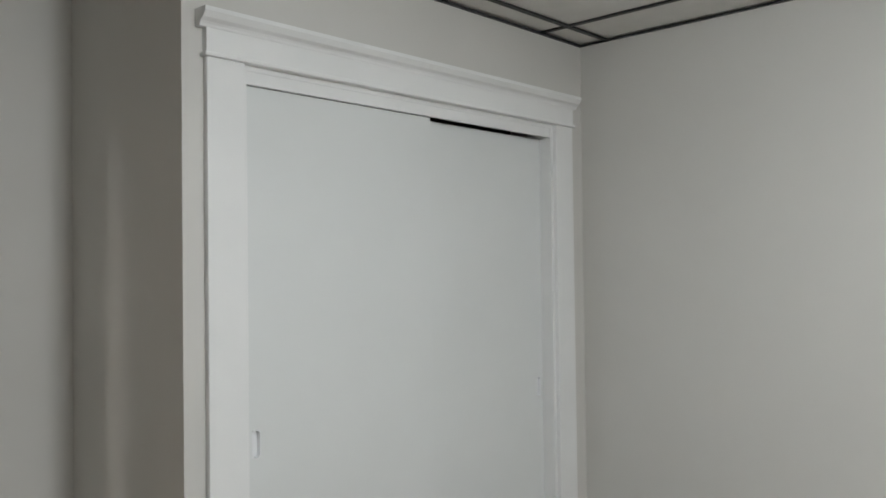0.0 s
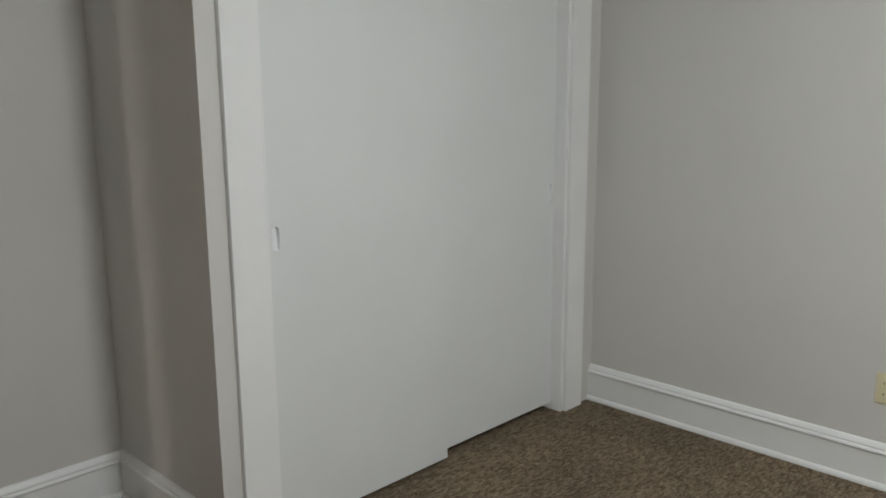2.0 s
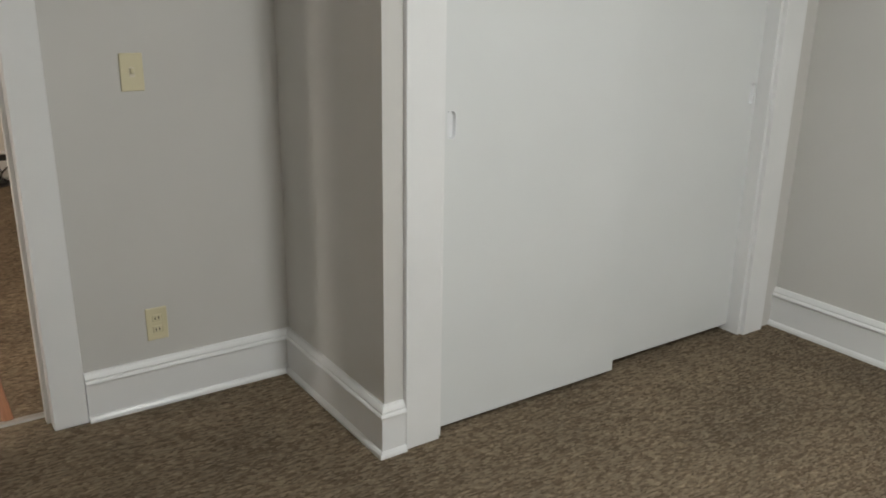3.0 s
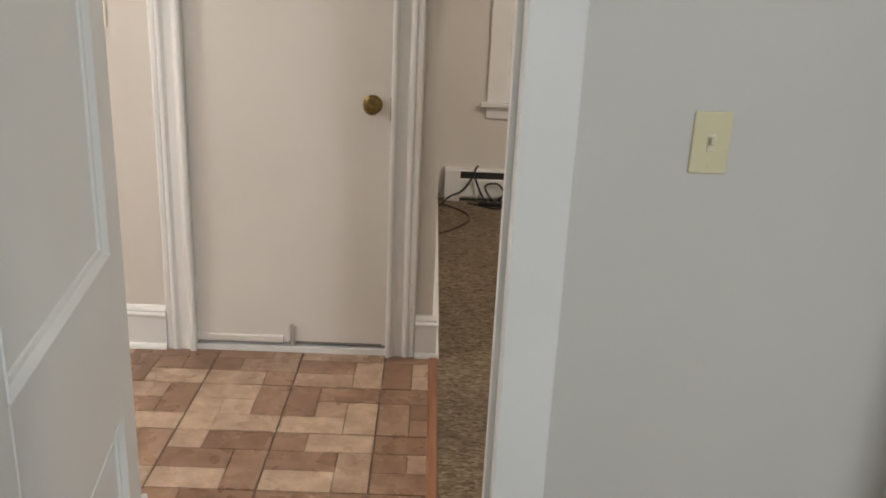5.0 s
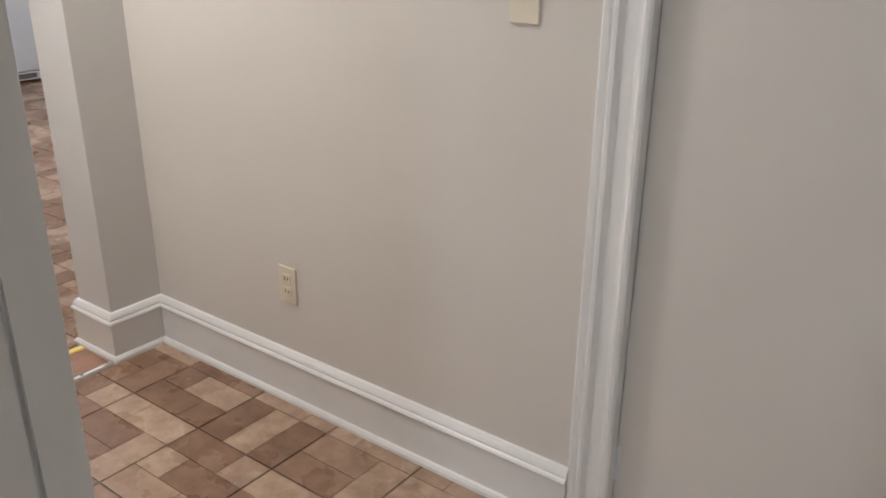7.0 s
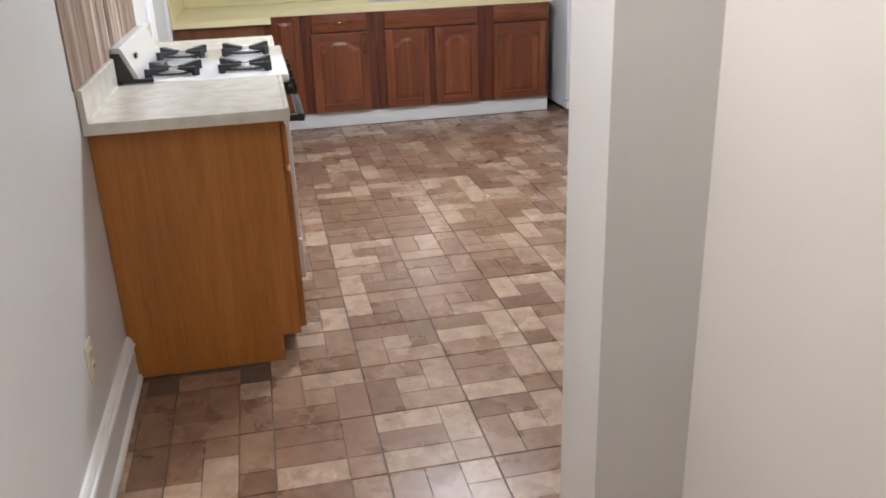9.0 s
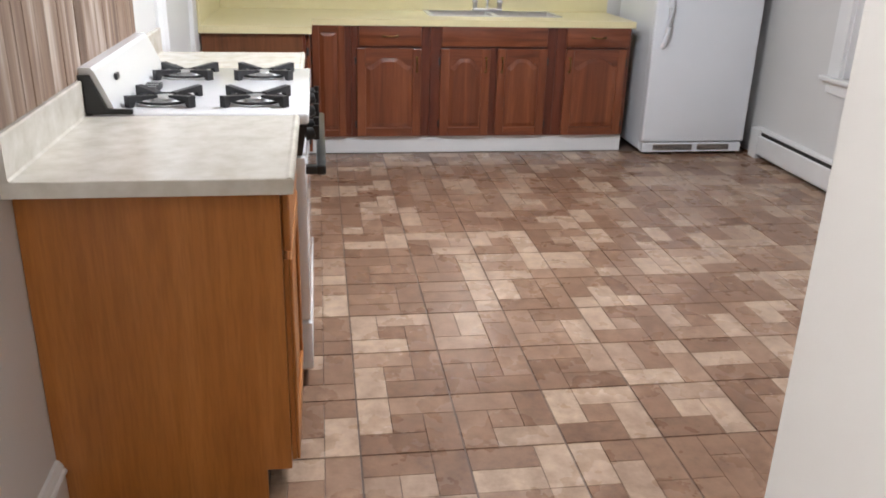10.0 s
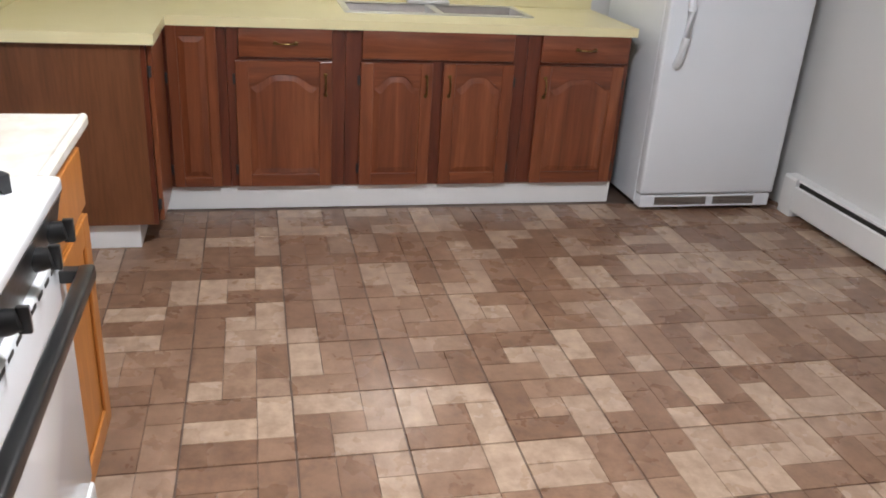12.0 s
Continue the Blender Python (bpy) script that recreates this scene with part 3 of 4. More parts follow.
wall_plate("light_switch", -0.473, 1.117, 0, -1, "switch", M_IVORY, "ivory plastic light switch on the greige bedroom wall")
wall_plate("outlet", -0.471, 0.291, 0, -1, "outlet", M_IVORY, "ivory plastic double outlet above the bedroom baseboard")
east = wall_plate("outlet", CLOSET_X1, 0.375, -1.965, -1, "outlet", M_IVORY, "ivory plastic double outlet on the plain bedroom wall")
east.rotation_euler.z = radians(-90)
wall_plate("outlet", -2.882, 0.385, HALL_Y1, -1, "outlet", M_IVORY_PALE, "almond plastic double outlet above the hall baseboard")
wall_plate("wall_jack_plate", -2.120, 1.232, HALL_Y1, -1, "jack", M_IVORY_PALE, "almond wall plate with a small round jack")
wall_plate("outlet", -4.491, 0.358, WALL_T, 1, "outlet", M_IVORY_PALE, "almond plastic double outlet near the oak cabinet")
wall_plate("outlet", -7.41, 0.415, KIT_Y1, -1, "outlet", M_IVORY_PALE, "almond plastic double outlet beneath the kitchen window")


# ---- hall: closed flush door ----
def hall_door():
    d = tagged(new("door_4"), "cream-white flush door, closed, scuffed along its lower edge", "door", kind="structure")
    y = HALL_Y1 + 0.004
    part("slab", box(bmesh.new(), HD_X0 + 0.003, HD_X1 - 0.003, y, y + 0.035, 0.034, HD_H - 0.003, 0.002), M_OLDDOOR, d)
    part("scuffed_edge", boxes((HD_X0 + 0.35, HD_X1 - 0.02, y - 0.0012, y + 0.002, 0.034, 0.041)), M_DIRT, d, "bare worn lower edge")
    part("bottom_strip", box(bmesh.new(), HD_X0 + 0.003, HD_X0 + 0.33, y - 0.012, y + 0.002, 0.036, 0.062, 0.003), M_OLDDOOR, d)
    kx, kz = -1.185, 0.952
    bm = lathe(bmesh.new(), [(0.034, 0), (0.034, 0.004), (0.028, 0.010), (0.013, 0.014), (0.012, 0.032), (0.022, 0.038), (0.029, 0.050), (0.029, 0.060), (0.024, 0.068), (0.012, 0.070)], (kx, y, kz), (0, -1, 0))
    knob = part("door_knob", bm, M_BRASS, d, "aged brass door knob", True)
    part("key_cylinder", lathe(bmesh.new(), [(0.010, 0), (0.010, 0.004), (0.004, 0.005)], (kx, y - 0.069, kz), (0, -1, 0), 16), M_BRASS, knob)
    part("strike_wear", box(bmesh.new(), HD_X1 - 0.008, HD_X1 + 0.006, y - 0.006, y + 0.001, kz - 0.055, kz + 0.03, 0.001), M_DIRT, d, "worn metal latch plate")
    for z in (0.235, 1.75):
        hg = part("hinge", cyl(bmesh.new(), (HD_X0 + 0.001, y - 0.006, z - 0.045), (HD_X0 + 0.001, y - 0.006, z + 0.045), 0.006, seg=12), M_TRIM, d, "white painted hinge")
        part("hinge_leaf", boxes((HD_X0 - 0.001, HD_X0 + 0.014, y - 0.003, y + 0.001, z - 0.045, z + 0.045)), M_TRIM, hg)
    bx = -1.473
    bolt = part("barrel_bolt", boxes((bx - 0.011, bx + 0.011, y - 0.006, y, 0.03, 0.105), bevel=0.001), M_ALU, d, "worn metal barrel bolt")
    part("bolt_rod", cyl(bmesh.new(), (bx, y - 0.010, 0.012), (bx, y - 0.010, 0.115), 0.0045, seg=10), M_ALU, bolt)


hall_door()

# ---- thresholds ----
ts = thing("metal_threshold_strip", "narrow aluminium carpet strip across the bedroom doorway", "threshold")
part("strip", sweep(bmesh.new(), [(-0.02, 0), (0.02, 0), (0.012, 0.006), (-0.012, 0.006)], (DOOR_X0, 0.117, 0.0), (DOOR_X1, 0.117, 0.0), (0, 1, 0), (0, 0, 1)), M_ALU, ts)
th = thing("kitchen_threshold", "brown wooden threshold edged with gold and aluminium strips", "threshold")
SKEW = 0.012
TH_Y0, TH_Y1 = WALL_T + 0.002, OPEN_Y1 - 0.032
part("board", sweep(bmesh.new(), [(0, -0.1), (OPEN_X1 - OPEN_X0, -0.1), (OPEN_X1 - OPEN_X0, 0.003), (0, 0.003)], (OPEN_X0 + SKEW, TH_Y0, 0), (OPEN_X0, TH_Y1, 0), (1, 0, 0), (0, 0, 1)), M_SILLWOOD, th)
for name, x, mat, w in (("gold_strip", OPEN_X0 + 0.028, M_GOLD, 0.018), ("aluminium_strip", OPEN_X1 + 0.016, M_ALU, 0.011)):
    s = part(name, sweep(bmesh.new(), [(-w, 0), (w, 0), (w * 0.6, 0.007), (-w * 0.6, 0.007)], (x + SKEW, TH_Y0, 0.0005), (x, TH_Y1, 0.0005), (1, 0, 0), (0, 0, 1)), mat, th, "gold metal edge strip" if "gold" in name else "bright aluminium edge strip")
    for k in range(5):
        f = 0.1 + 0.2 * k
        sx, sy = x + SKEW * (1 - f), TH_Y0 + (TH_Y1 - TH_Y0) * f
        part("screw", cyl(bmesh.new(), (sx, sy, 0.004), (sx, sy, 0.0085), 0.005, seg=10), M_SLOT, s)
ls = thing("carpet_edge_strip", "narrow wooden edge strip between hall vinyl and carpet", "threshold")
part("strip", sweep(bmesh.new(), [(-0.018, 0), (0.018, 0), (0.012, 0.008), (-0.012, 0.008)], (HALL_XE + 0.008, WALL_T, 0.0), (HALL_XE + 0.008, HALL_Y1 - 0.032, 0.0), (1, 0, 0), (0, 0, 1)), M_SILLWOOD, ls)


# ---- baseboard heaters ----
def heater(p0, p1, out, label, h=0.20, slot=0.022):
    """A bowed front cover below an open slot, a back plate with a bent top lip, fins behind in near-black that carries
    the slot's shade, and a cap at each end.
    """
    t = thing("baseboard_heater", label, "heater")
    p0, p1, o = Vector((*p0, 0)), Vector((*p1, 0)), Vector((*out, 0))
    top = h - 0.012 - slot
    cover = [(0.045, 0.03), (0.062, 0.03), (0.066, 0.04), (0.066, top - 0.008), (0.060, top), (0.054, top - 0.004), (0.054, 0.04), (0.045, 0.04)]
    part("front_cover", sweep(bmesh.new(), cover, p0, p1, o, (0, 0, 1)), M_HEATER, t)
    back = [(0, 0.0), (0.006, 0.0), (0.006, h - 0.006), (0.046, h - 0.008), (0.050, h - 0.014), (0.053, h - 0.012), (0.050, h - 0.002), (0.044, h), (0, h)]
    part("back_plate", sweep(bmesh.new(), back, p0, p1, o, (0, 0, 1)), M_HEATER, t)
    # One solid block for the fins; its near-black colour paints the slot's shade.
    part("heating_element", sweep(bmesh.new(), [(0.008, 0.05), (0.044, 0.05), (0.044, h - 0.02), (0.008, h - 0.02)], p0, p1, o, (0, 0, 1)), M_SLOT, t, "heating fins as one near-black block, the slot's shade put into its colour")
    d = (p1 - p0).normalized()
    for p, s in ((p0, 1), (p1, -1)):
        part("end_cap", sweep(bmesh.new(), [(0, 0), (0.068, 0), (0.068, h - 0.01), (0.06, h + 0.002), (0, h + 0.002)], p, p + d * 0.10 * s, o, (0, 0, 1)), M_HEATER, t)


heater((KIT_X0 + 0.77, KIT_Y1), (OPEN_X0 - 0.1, KIT_Y1), (0, -1), "long white metal baseboard heater under the kitchen window")
heater((-0.872, LIV_Y1), (2.4, LIV_Y1), (0, -1), "white metal baseboard heater with tangled cords before it", 0.21, 0.045)


# ---- windows ----
def window(n, x0, x1, z0, z1, y, label):
    w = tagged(new("window_%d" % n), label, "window", kind="structure")
    for a, b in ((x0 - 0.12, x0), (x1, x1 + 0.12)):
        part("casing_leg", box(bmesh.new(), a, b, y - 0.02, y, z0, z1, 0.003), M_TRIM, w)
    part("head_casing", box(bmesh.new(), x0 - 0.12, x1 + 0.12, y - 0.021, y, z1, z1 + 0.1, 0.003), M_TRIM, w)
    part("window_sill", box(bmesh.new(), x0 - 0.16, x1 + 0.16, y - 0.05, y + 0.06, z0 - 0.026, z0, 0.005), M_TRIM, w)
    part("apron", box(bmesh.new(), x0 - 0.12, x1 + 0.12, y - 0.018, y, z0 - 0.10, z0 - 0.026, 0.003), M_TRIM, w)
    part("reveal", boxes((x0, x0 + 0.015, y, y + 0.14, z0, z1), (x1 - 0.015, x1, y, y + 0.14, z0, z1), (x0 + 0.015, x1 - 0.015, y, y + 0.14, z1 - 0.015, z1)), M_TRIM, w)
    zm = (z0 + z1) / 2
    for a, b, yy in ((z0, zm + 0.02, y + 0.045), (zm - 0.02, z1 - 0.015, y + 0.085)):
        xa, xb = x0 + 0.015, x1 - 0.015
        s = part("sash", boxes((xa, xa + 0.045, yy, yy + 0.035, a, b), (xb - 0.045, xb, yy, yy + 0.035, a, b), (xa + 0.045, xb - 0.045, yy, yy + 0.035, a, a + 0.05), (xa + 0.045, xb - 0.045, yy, yy + 0.035, b - 0.04, b)), M_TRIM, w)
        pane = part("pane", boxes((xa + 0.045, xb - 0.045, yy + 0.015, yy + 0.019, a + 0.05, b - 0.04)), M_GLASS, s, "dark window pane at night")
        pane.visible_shadow = False


window(1, LW_X0, LW_X1, LW_Z0, LW_Z1, LIV_Y1, "white framed sash window, dark outside")
window(2, KW_X0, KW_X1, KW_Z0, KW_Z1, KIT_Y1, "white framed kitchen sash window, dark outside")
structure("ground", boxes((-60, 60, -60, 60, -0.5, -0.4)), mottled("night_lawn", (0.03, 0.04, 0.02), (0.06, 0.07, 0.04), 3, 0.9), "dark ground outside the house", "ground")


# ---- ceiling lamps ----
def ceiling_lamp(x, y, material, label, r=0.17):
    t = thing("ceiling_lamp", label, "lamp")
    t.location = (x, y, H)
    bpy.context.view_layer.update()
    part("base", lathe(bmesh.new(), [(r * 1.06, -0.03), (r * 1.08, -0.012), (r * 1.0, 0.0)], (x, y, H), (0, 0, 1), 32), M_TRIM, t, "", True)
    part("shade", lathe(bmesh.new(), [(0.02, -0.118), (r * 0.5, -0.108), (r * 0.8, -0.085), (r * 0.95, -0.055), (r, -0.03)], (x, y, H), (0, 0, 1), 32), material, t, "glowing frosted glass shade", True)


ceiling_lamp(0.15, -2.9, M_BED_LAMP, "round flush ceiling lamp with frosted glass, lit cool white")
ceiling_lamp(-3.40, 0.62, M_HALL_LAMP, "round flush ceiling lamp with frosted glass, lit warm")
ceiling_lamp(-6.35, 1.6, M_KIT_LAMP, "round flush kitchen ceiling lamp with frosted glass, lit", 0.2)
wl = thing("wall_lamp", "slim white wall lamp above the sink, lit", "lamp")
part("housing", box(bmesh.new(), KIT_X0, KIT_X0 + 0.10, 1.70, 2.20, 1.665, 1.715, 0.008), M_TRIM, wl)
part("diffuser", box(bmesh.new(), KIT_X0 + 0.012, KIT_X0 + 0.092, 1.72, 2.18, 1.635, 1.664, 0.008), M_SINK_LAMP, wl, "glowing frosted diffuser")
ceiling_lamp(0.9, 2.0, M_LIV_LAMP, "round flush ceiling lamp with frosted glass, lit warm")


# ---- kitchen: oak cabinets beside the stove ----
def oak_cabinet(x0, x1, label):
    """x1 < x0; the panel end faces the hall."""
    t = thing("base_cabinet", label, "cabinet", "oak cabinets beside the stove")
    y0, y1, top = WALL_T + 0.002, 0.715, CTO - 0.042
    bm = bmesh.new()
    side = [(y0, 0.0), (0.65, 0.0), (0.65, 0.10), (y1, 0.10), (y1, top), (y0, top)]
    for xa, xb in ((x0, x0 - 0.018), (x1 + 0.018, x1)):
        part("end_panel", sweep(bmesh.new(), side, (xa, 0, 0), (xb, 0, 0), (0, 1, 0), (0, 0, 1)), M_OAK, t)
    part("back_panel", boxes((x1 + 0.018, x0 - 0.018, y0, y0 + 0.012, 0.1, top)), M_OAK, t)
    part("toe_board", boxes((x1 + 0.018, x0 - 0.018, 0.635, 0.648, 0.0, 0.10)), M_SLOT, t, "dark recessed toe board")
    part("face_frame", boxes((x1 + 0.018, x0 - 0.018, y1 - 0.02, y1 - 0.001, 0.10, top)), M_OAK, t)
    a, b = x1 + 0.02, x0 - 0.02
    part("drawer_front", box(bmesh.new(), a, b, y1 + 0.001, y1 + 0.021, top - 0.165, top - 0.02, 0.005), M_OAK, t)
    d = part("door", boxes((a, b, y1 + 0.001, y1 + 0.013, 0.115, top - 0.185)), M_OAK, t)
    for r in ((a, a + 0.06, 0.115, top - 0.185), (b - 0.06, b, 0.115, top - 0.185), (a + 0.06, b - 0.06, 0.115, 0.175), (a + 0.06, b - 0.06, top - 0.245, top - 0.185)):
        part("frame_member", box(bmesh.new(), r[0], r[1], y1 + 0.0135, y1 + 0.022, r[2], r[3], 0.003), M_OAK, d)


def laminate_counter(x0, x1, label):
    t = thing("countertop", label, "countertop", "cream laminate countertops")
    prof = [(WALL_T + 0.002, CTO - 0.038), (0.735, CTO - 0.038), (0.746, CTO - 0.034), (0.752, CTO - 0.022), (0.752, CTO - 0.006), (0.748, CTO + 0.001), (0.741, CTO + 0.003), (0.733, CTO), (WALL_T + 0.024, CTO), (WALL_T + 0.020, CTO + 0.006), (WALL_T + 0.020, CTO + 0.098), (WALL_T + 0.016, CTO + 0.102), (WALL_T + 0.002, CTO + 0.102)]
    part("slab", sweep(bmesh.new(), prof, (x0, 0, 0), (x1, 0, 0), (0, 1, 0), (0, 0, 1)), M_LAM, t)
    part("edge_strip", box(bmesh.new(), x0, x0 + 0.003, WALL_T + 0.003, 0.75, CTO - 0.037, CTO - 0.001, 0.001), M_LAM, t)


ST_X0, ST_X1 = -5.62, -6.46
oak_cabinet(-5.012, ST_X0 + 0.006, "golden oak base cabinet with grained end panel beside the stove")
oak_cabinet(ST_X1 - 0.006, -6.875, "golden oak base cabinet on the far side of the stove")
laminate_counter(-4.955, ST_X0 + 0.004, "cream marble-look laminate countertop on the oak cabinet")
laminate_counter(ST_X1 - 0.004, -6.905, "small cream marble-look laminate countertop past the stove")


# ---- kitchen: gas stove ----
def stove():
    t = thing("gas_stove", "white enamel gas stove with black grates and knobs", "stove")
    xa, xb, yb, yf = ST_X1, ST_X0, WALL_T + 0.03, 0.735
    top = CTO + 0.004
    part("body", box(bmesh.new(), xa, xb, yb, yf - 0.01, 0.03, top - 0.035, 0.004), M_ENAMEL, t)
    part("cooktop", box(bmesh.new(), xa, xb, yb, yf + 0.045, top - 0.034, top, 0.010, 3), M_ENAMEL, t, "", True)
    guard = [(yb - 0.02, top + 0.001), (yb + 0.075, top + 0.001), (yb + 0.068, top + 0.012), (yb + 0.022, top + 0.120), (yb + 0.012, top + 0.132), (yb - 0.02, top + 0.132)]
    g = part("backguard", sweep(bmesh.new(), guard, (xa + 0.012, 0, 0), (xb - 0.012, 0, 0), (0, 1, 0), (0, 0, 1)), M_ENAMEL, t)
    cap = [(yb - 0.022, top + 0.001), (yb + 0.120, top + 0.001), (yb + 0.120, top + 0.014), (yb + 0.050, top + 0.016), (yb + 0.010, top + 0.112), (yb - 0.022, top + 0.112)]
    for x in (xa, xb - 0.0115):
        part("end_cap", sweep(bmesh.new(), cap, (x, 0, 0), (x + 0.0115, 0, 0), (0, 1, 0), (0, 0, 1)), M_BLACK, g, "black end cap")
    part("badge", box(bmesh.new(), xb - 0.20, xb - 0.165, yb + 0.040, yb + 0.050, top + 0.070, top + 0.090, 0.002), M_BLACK, g, "small dark badge")
    vent = part("oven_vent", box(bmesh.new(), (xa + xb) / 2 - 0.005, (xa + xb) / 2 + 0.125, yb + 0.085, yb + 0.135, top - 0.001, top + 0.020, 0.005), M_IRON, t, "dark slotted oven vent")
    for k in range(3):
        part("vent_bar", boxes(((xa + xb) / 2 + 0.01 + 0.04 * k, (xa + xb) / 2 + 0.015 + 0.04 * k, yb + 0.09, yb + 0.13, top + 0.019, top + 0.0225)), M_STEEL, vent)
    cx = ((xb + xa) / 2 - 0.235, (xb + xa) / 2 + 0.235)
    for x in cx:
        for y in (0.335, 0.615):
            burner = part("burner", lathe(bmesh.new(), [(0.086, 0), (0.090, 0.003), (0.080, 0.004), (0.040, 0.002), (0.036, 0.004), (0.036, 0.010), (0.020, 0.011)], (x, y, top), (0, 0, 1)), M_ENAMEL, t, "white drip bowl and burner", True)
            part("burner_cap", lathe(bmesh.new(), [(0.034, 0.011), (0.036, 0.015), (0.030, 0.020), (0.010, 0.021)], (x, y, top), (0, 0, 1)), M_STEEL, burner, "grey metal burner cap", True)
            gr = bmesh.new()
            s, hgt = 0.105, top + 0.034
            ring = [(x + 0.088 * math.cos(2 * math.pi * k / 28), y + 0.088 * math.sin(2 * math.pi * k / 28), top + 0.010) for k in range(29)]
            tube(gr, ring, 0.0045, 6)
            for k in range(4):
                a = math.pi / 4 + k * math.pi / 2
                c, sn = math.cos(a), math.sin(a)
                box_bm = [(0.034, top + 0.026), (0.135, top + 0.036), (0.135, top + 0.001), (0.120, top + 0.001), (0.112, top + 0.016), (0.034, top + 0.019)]
                sweep(gr, box_bm, (x - sn * -0.012, y + c * -0.012, 0), (x + sn * -0.012, y - c * -0.012, 0), (c, sn, 0), (0, 0, 1))
            part("grate", gr, M_IRON, t, "black cast iron pot grate")
    part("control_panel", sweep(bmesh.new(), [(yf - 0.012, top - 0.130), (yf + 0.020, top - 0.130), (yf + 0.040, top - 0.036), (yf - 0.012, top - 0.036)], (xa + 0.004, 0, 0), (xb - 0.004, 0, 0), (0, 1, 0), (0, 0, 1)), M_BLACK, t, "black control panel")
    for k, f in enumerate((0.10, 0.24, 0.50, 0.76, 0.90)):
        x = xb + (xa - xb) * f
        c = Vector((x, yf + 0.030, top - 0.083))
        kn = part("knob", lathe(bmesh.new(), [(0.021, 0.0), (0.021, 0.012), (0.017, 0.030), (0.010, 0.031)], c, (0, 1, 0.2), 20), M_BLACK, t, "", True)
        part("knob_grip", box(bmesh.new(), x - 0.005, x + 0.005, yf + 0.055, yf + 0.074, top - 0.100, top - 0.055, 0.002), M_BLACK, kn)
    door = part("oven_door", box(bmesh.new(), xa + 0.006, xb - 0.006, yf - 0.008, yf + 0.030, 0.235, top - 0.138, 0.007, 2), M_ENAMEL, t, "", True)
    for k in range(14):
        part("vent_slot", boxes((xa + 0.08 + 0.05 * k, xa + 0.11 + 0.05 * k, yf + 0.012, yf + 0.0312, top - 0.156, top - 0.148)), M_SLOT, door)
    zh = top - 0.185
    part("oven_handle", box(bmesh.new(), xa + 0.03, xb - 0.03, yf + 0.062, yf + 0.092, zh - 0.016, zh + 0.016, 0.007, 3), M_BLACK, door, "black oven handle bar", True)
    for x in (xa + 0.045, xb - 0.045):
        part("handle_bracket", box(bmesh.new(), x - 0.014, x + 0.014, yf + 0.029, yf + 0.066, zh - 0.013, zh + 0.013, 0.003), M_BLACK, door)
    part("drawer", box(bmesh.new(), xa + 0.006, xb - 0.006, yf - 0.008, yf + 0.034, 0.05, 0.225, 0.008, 2), M_ENAMEL, t, "white storage drawer", True)
    for x in (xa + 0.05, xb - 0.05):
        part("foot", cyl(bmesh.new(), (x, yf - 0.08, 0), (x, yf - 0.08, 0.031), 0.018, seg=12), M_BLACK, t)
        part("foot", cyl(bmesh.new(), (x, yb + 0.08, 0), (x, yb + 0.08, 0.031), 0.018, seg=12), M_BLACK, t)


stove()

# ---- weathered plank panel behind the stove ----
pw = tagged(new("plank_wall_panel"), "weathered brown and grey vertical plank panelling behind the stove", "wall panel", kind="structure")
px = -4.93
random.seed(4)
while px > -6.46:
    w = random.choice((0.07, 0.09, 0.11))
    part("plank", box(bmesh.new(), px - w + 0.002, px, WALL_T, WALL_T + 0.007 + 0.003 * random.random(), CTO + 0.103, 2.1, 0.0015, 1), M_PLANK, pw)
    px -= w

# ---- white door on the kitchen's stove wall ----
structure("trim_pantry_door", casing(-7.80, -7.03, 2.03, WALL_T, 1), M_TRIM, "moulded white casing round the pantry door", "door casing")
pd = tagged(new("door_5"), "white painted flush door between stove and yellow counter", "door", kind="structure")
part("slab", box(bmesh.new(), -7.796, -7.034, WALL_T + 0.001, WALL_T + 0.012, 0.01, 2.03, 0.002), M_DOORWHITE, pd)


# ---- kitchen: cherry sink cabinets ----
CF = -8.650


def pull_handle(c, vertical, parent):
    """A small bail pull with two feet, on a front that faces +x."""
    bm = bmesh.new()
    pts = []
    for k in range(9):
        u = -1 + k / 4
        off = 0.022 * (1 - abs(u) ** 3)
        pts.append((c[0] + 0.004 + off, c[1] + (0 if vertical else 0.045 * u), c[2] + (0.045 * u if vertical else 0)))
    tube(bm, pts, 0.0042, 8)
    for s in (-1, 1):
        lathe(bm, [(0.010, 0), (0.009, 0.004), (0.004, 0.006)], (c[0], c[1] + (0 if vertical else 0.045 * s), c[2] + (0.045 * s if vertical else 0)), (1, 0, 0), 12)
    return part("pull_handle", bm, M_BRASS, parent, "aged brass bail pull", True)


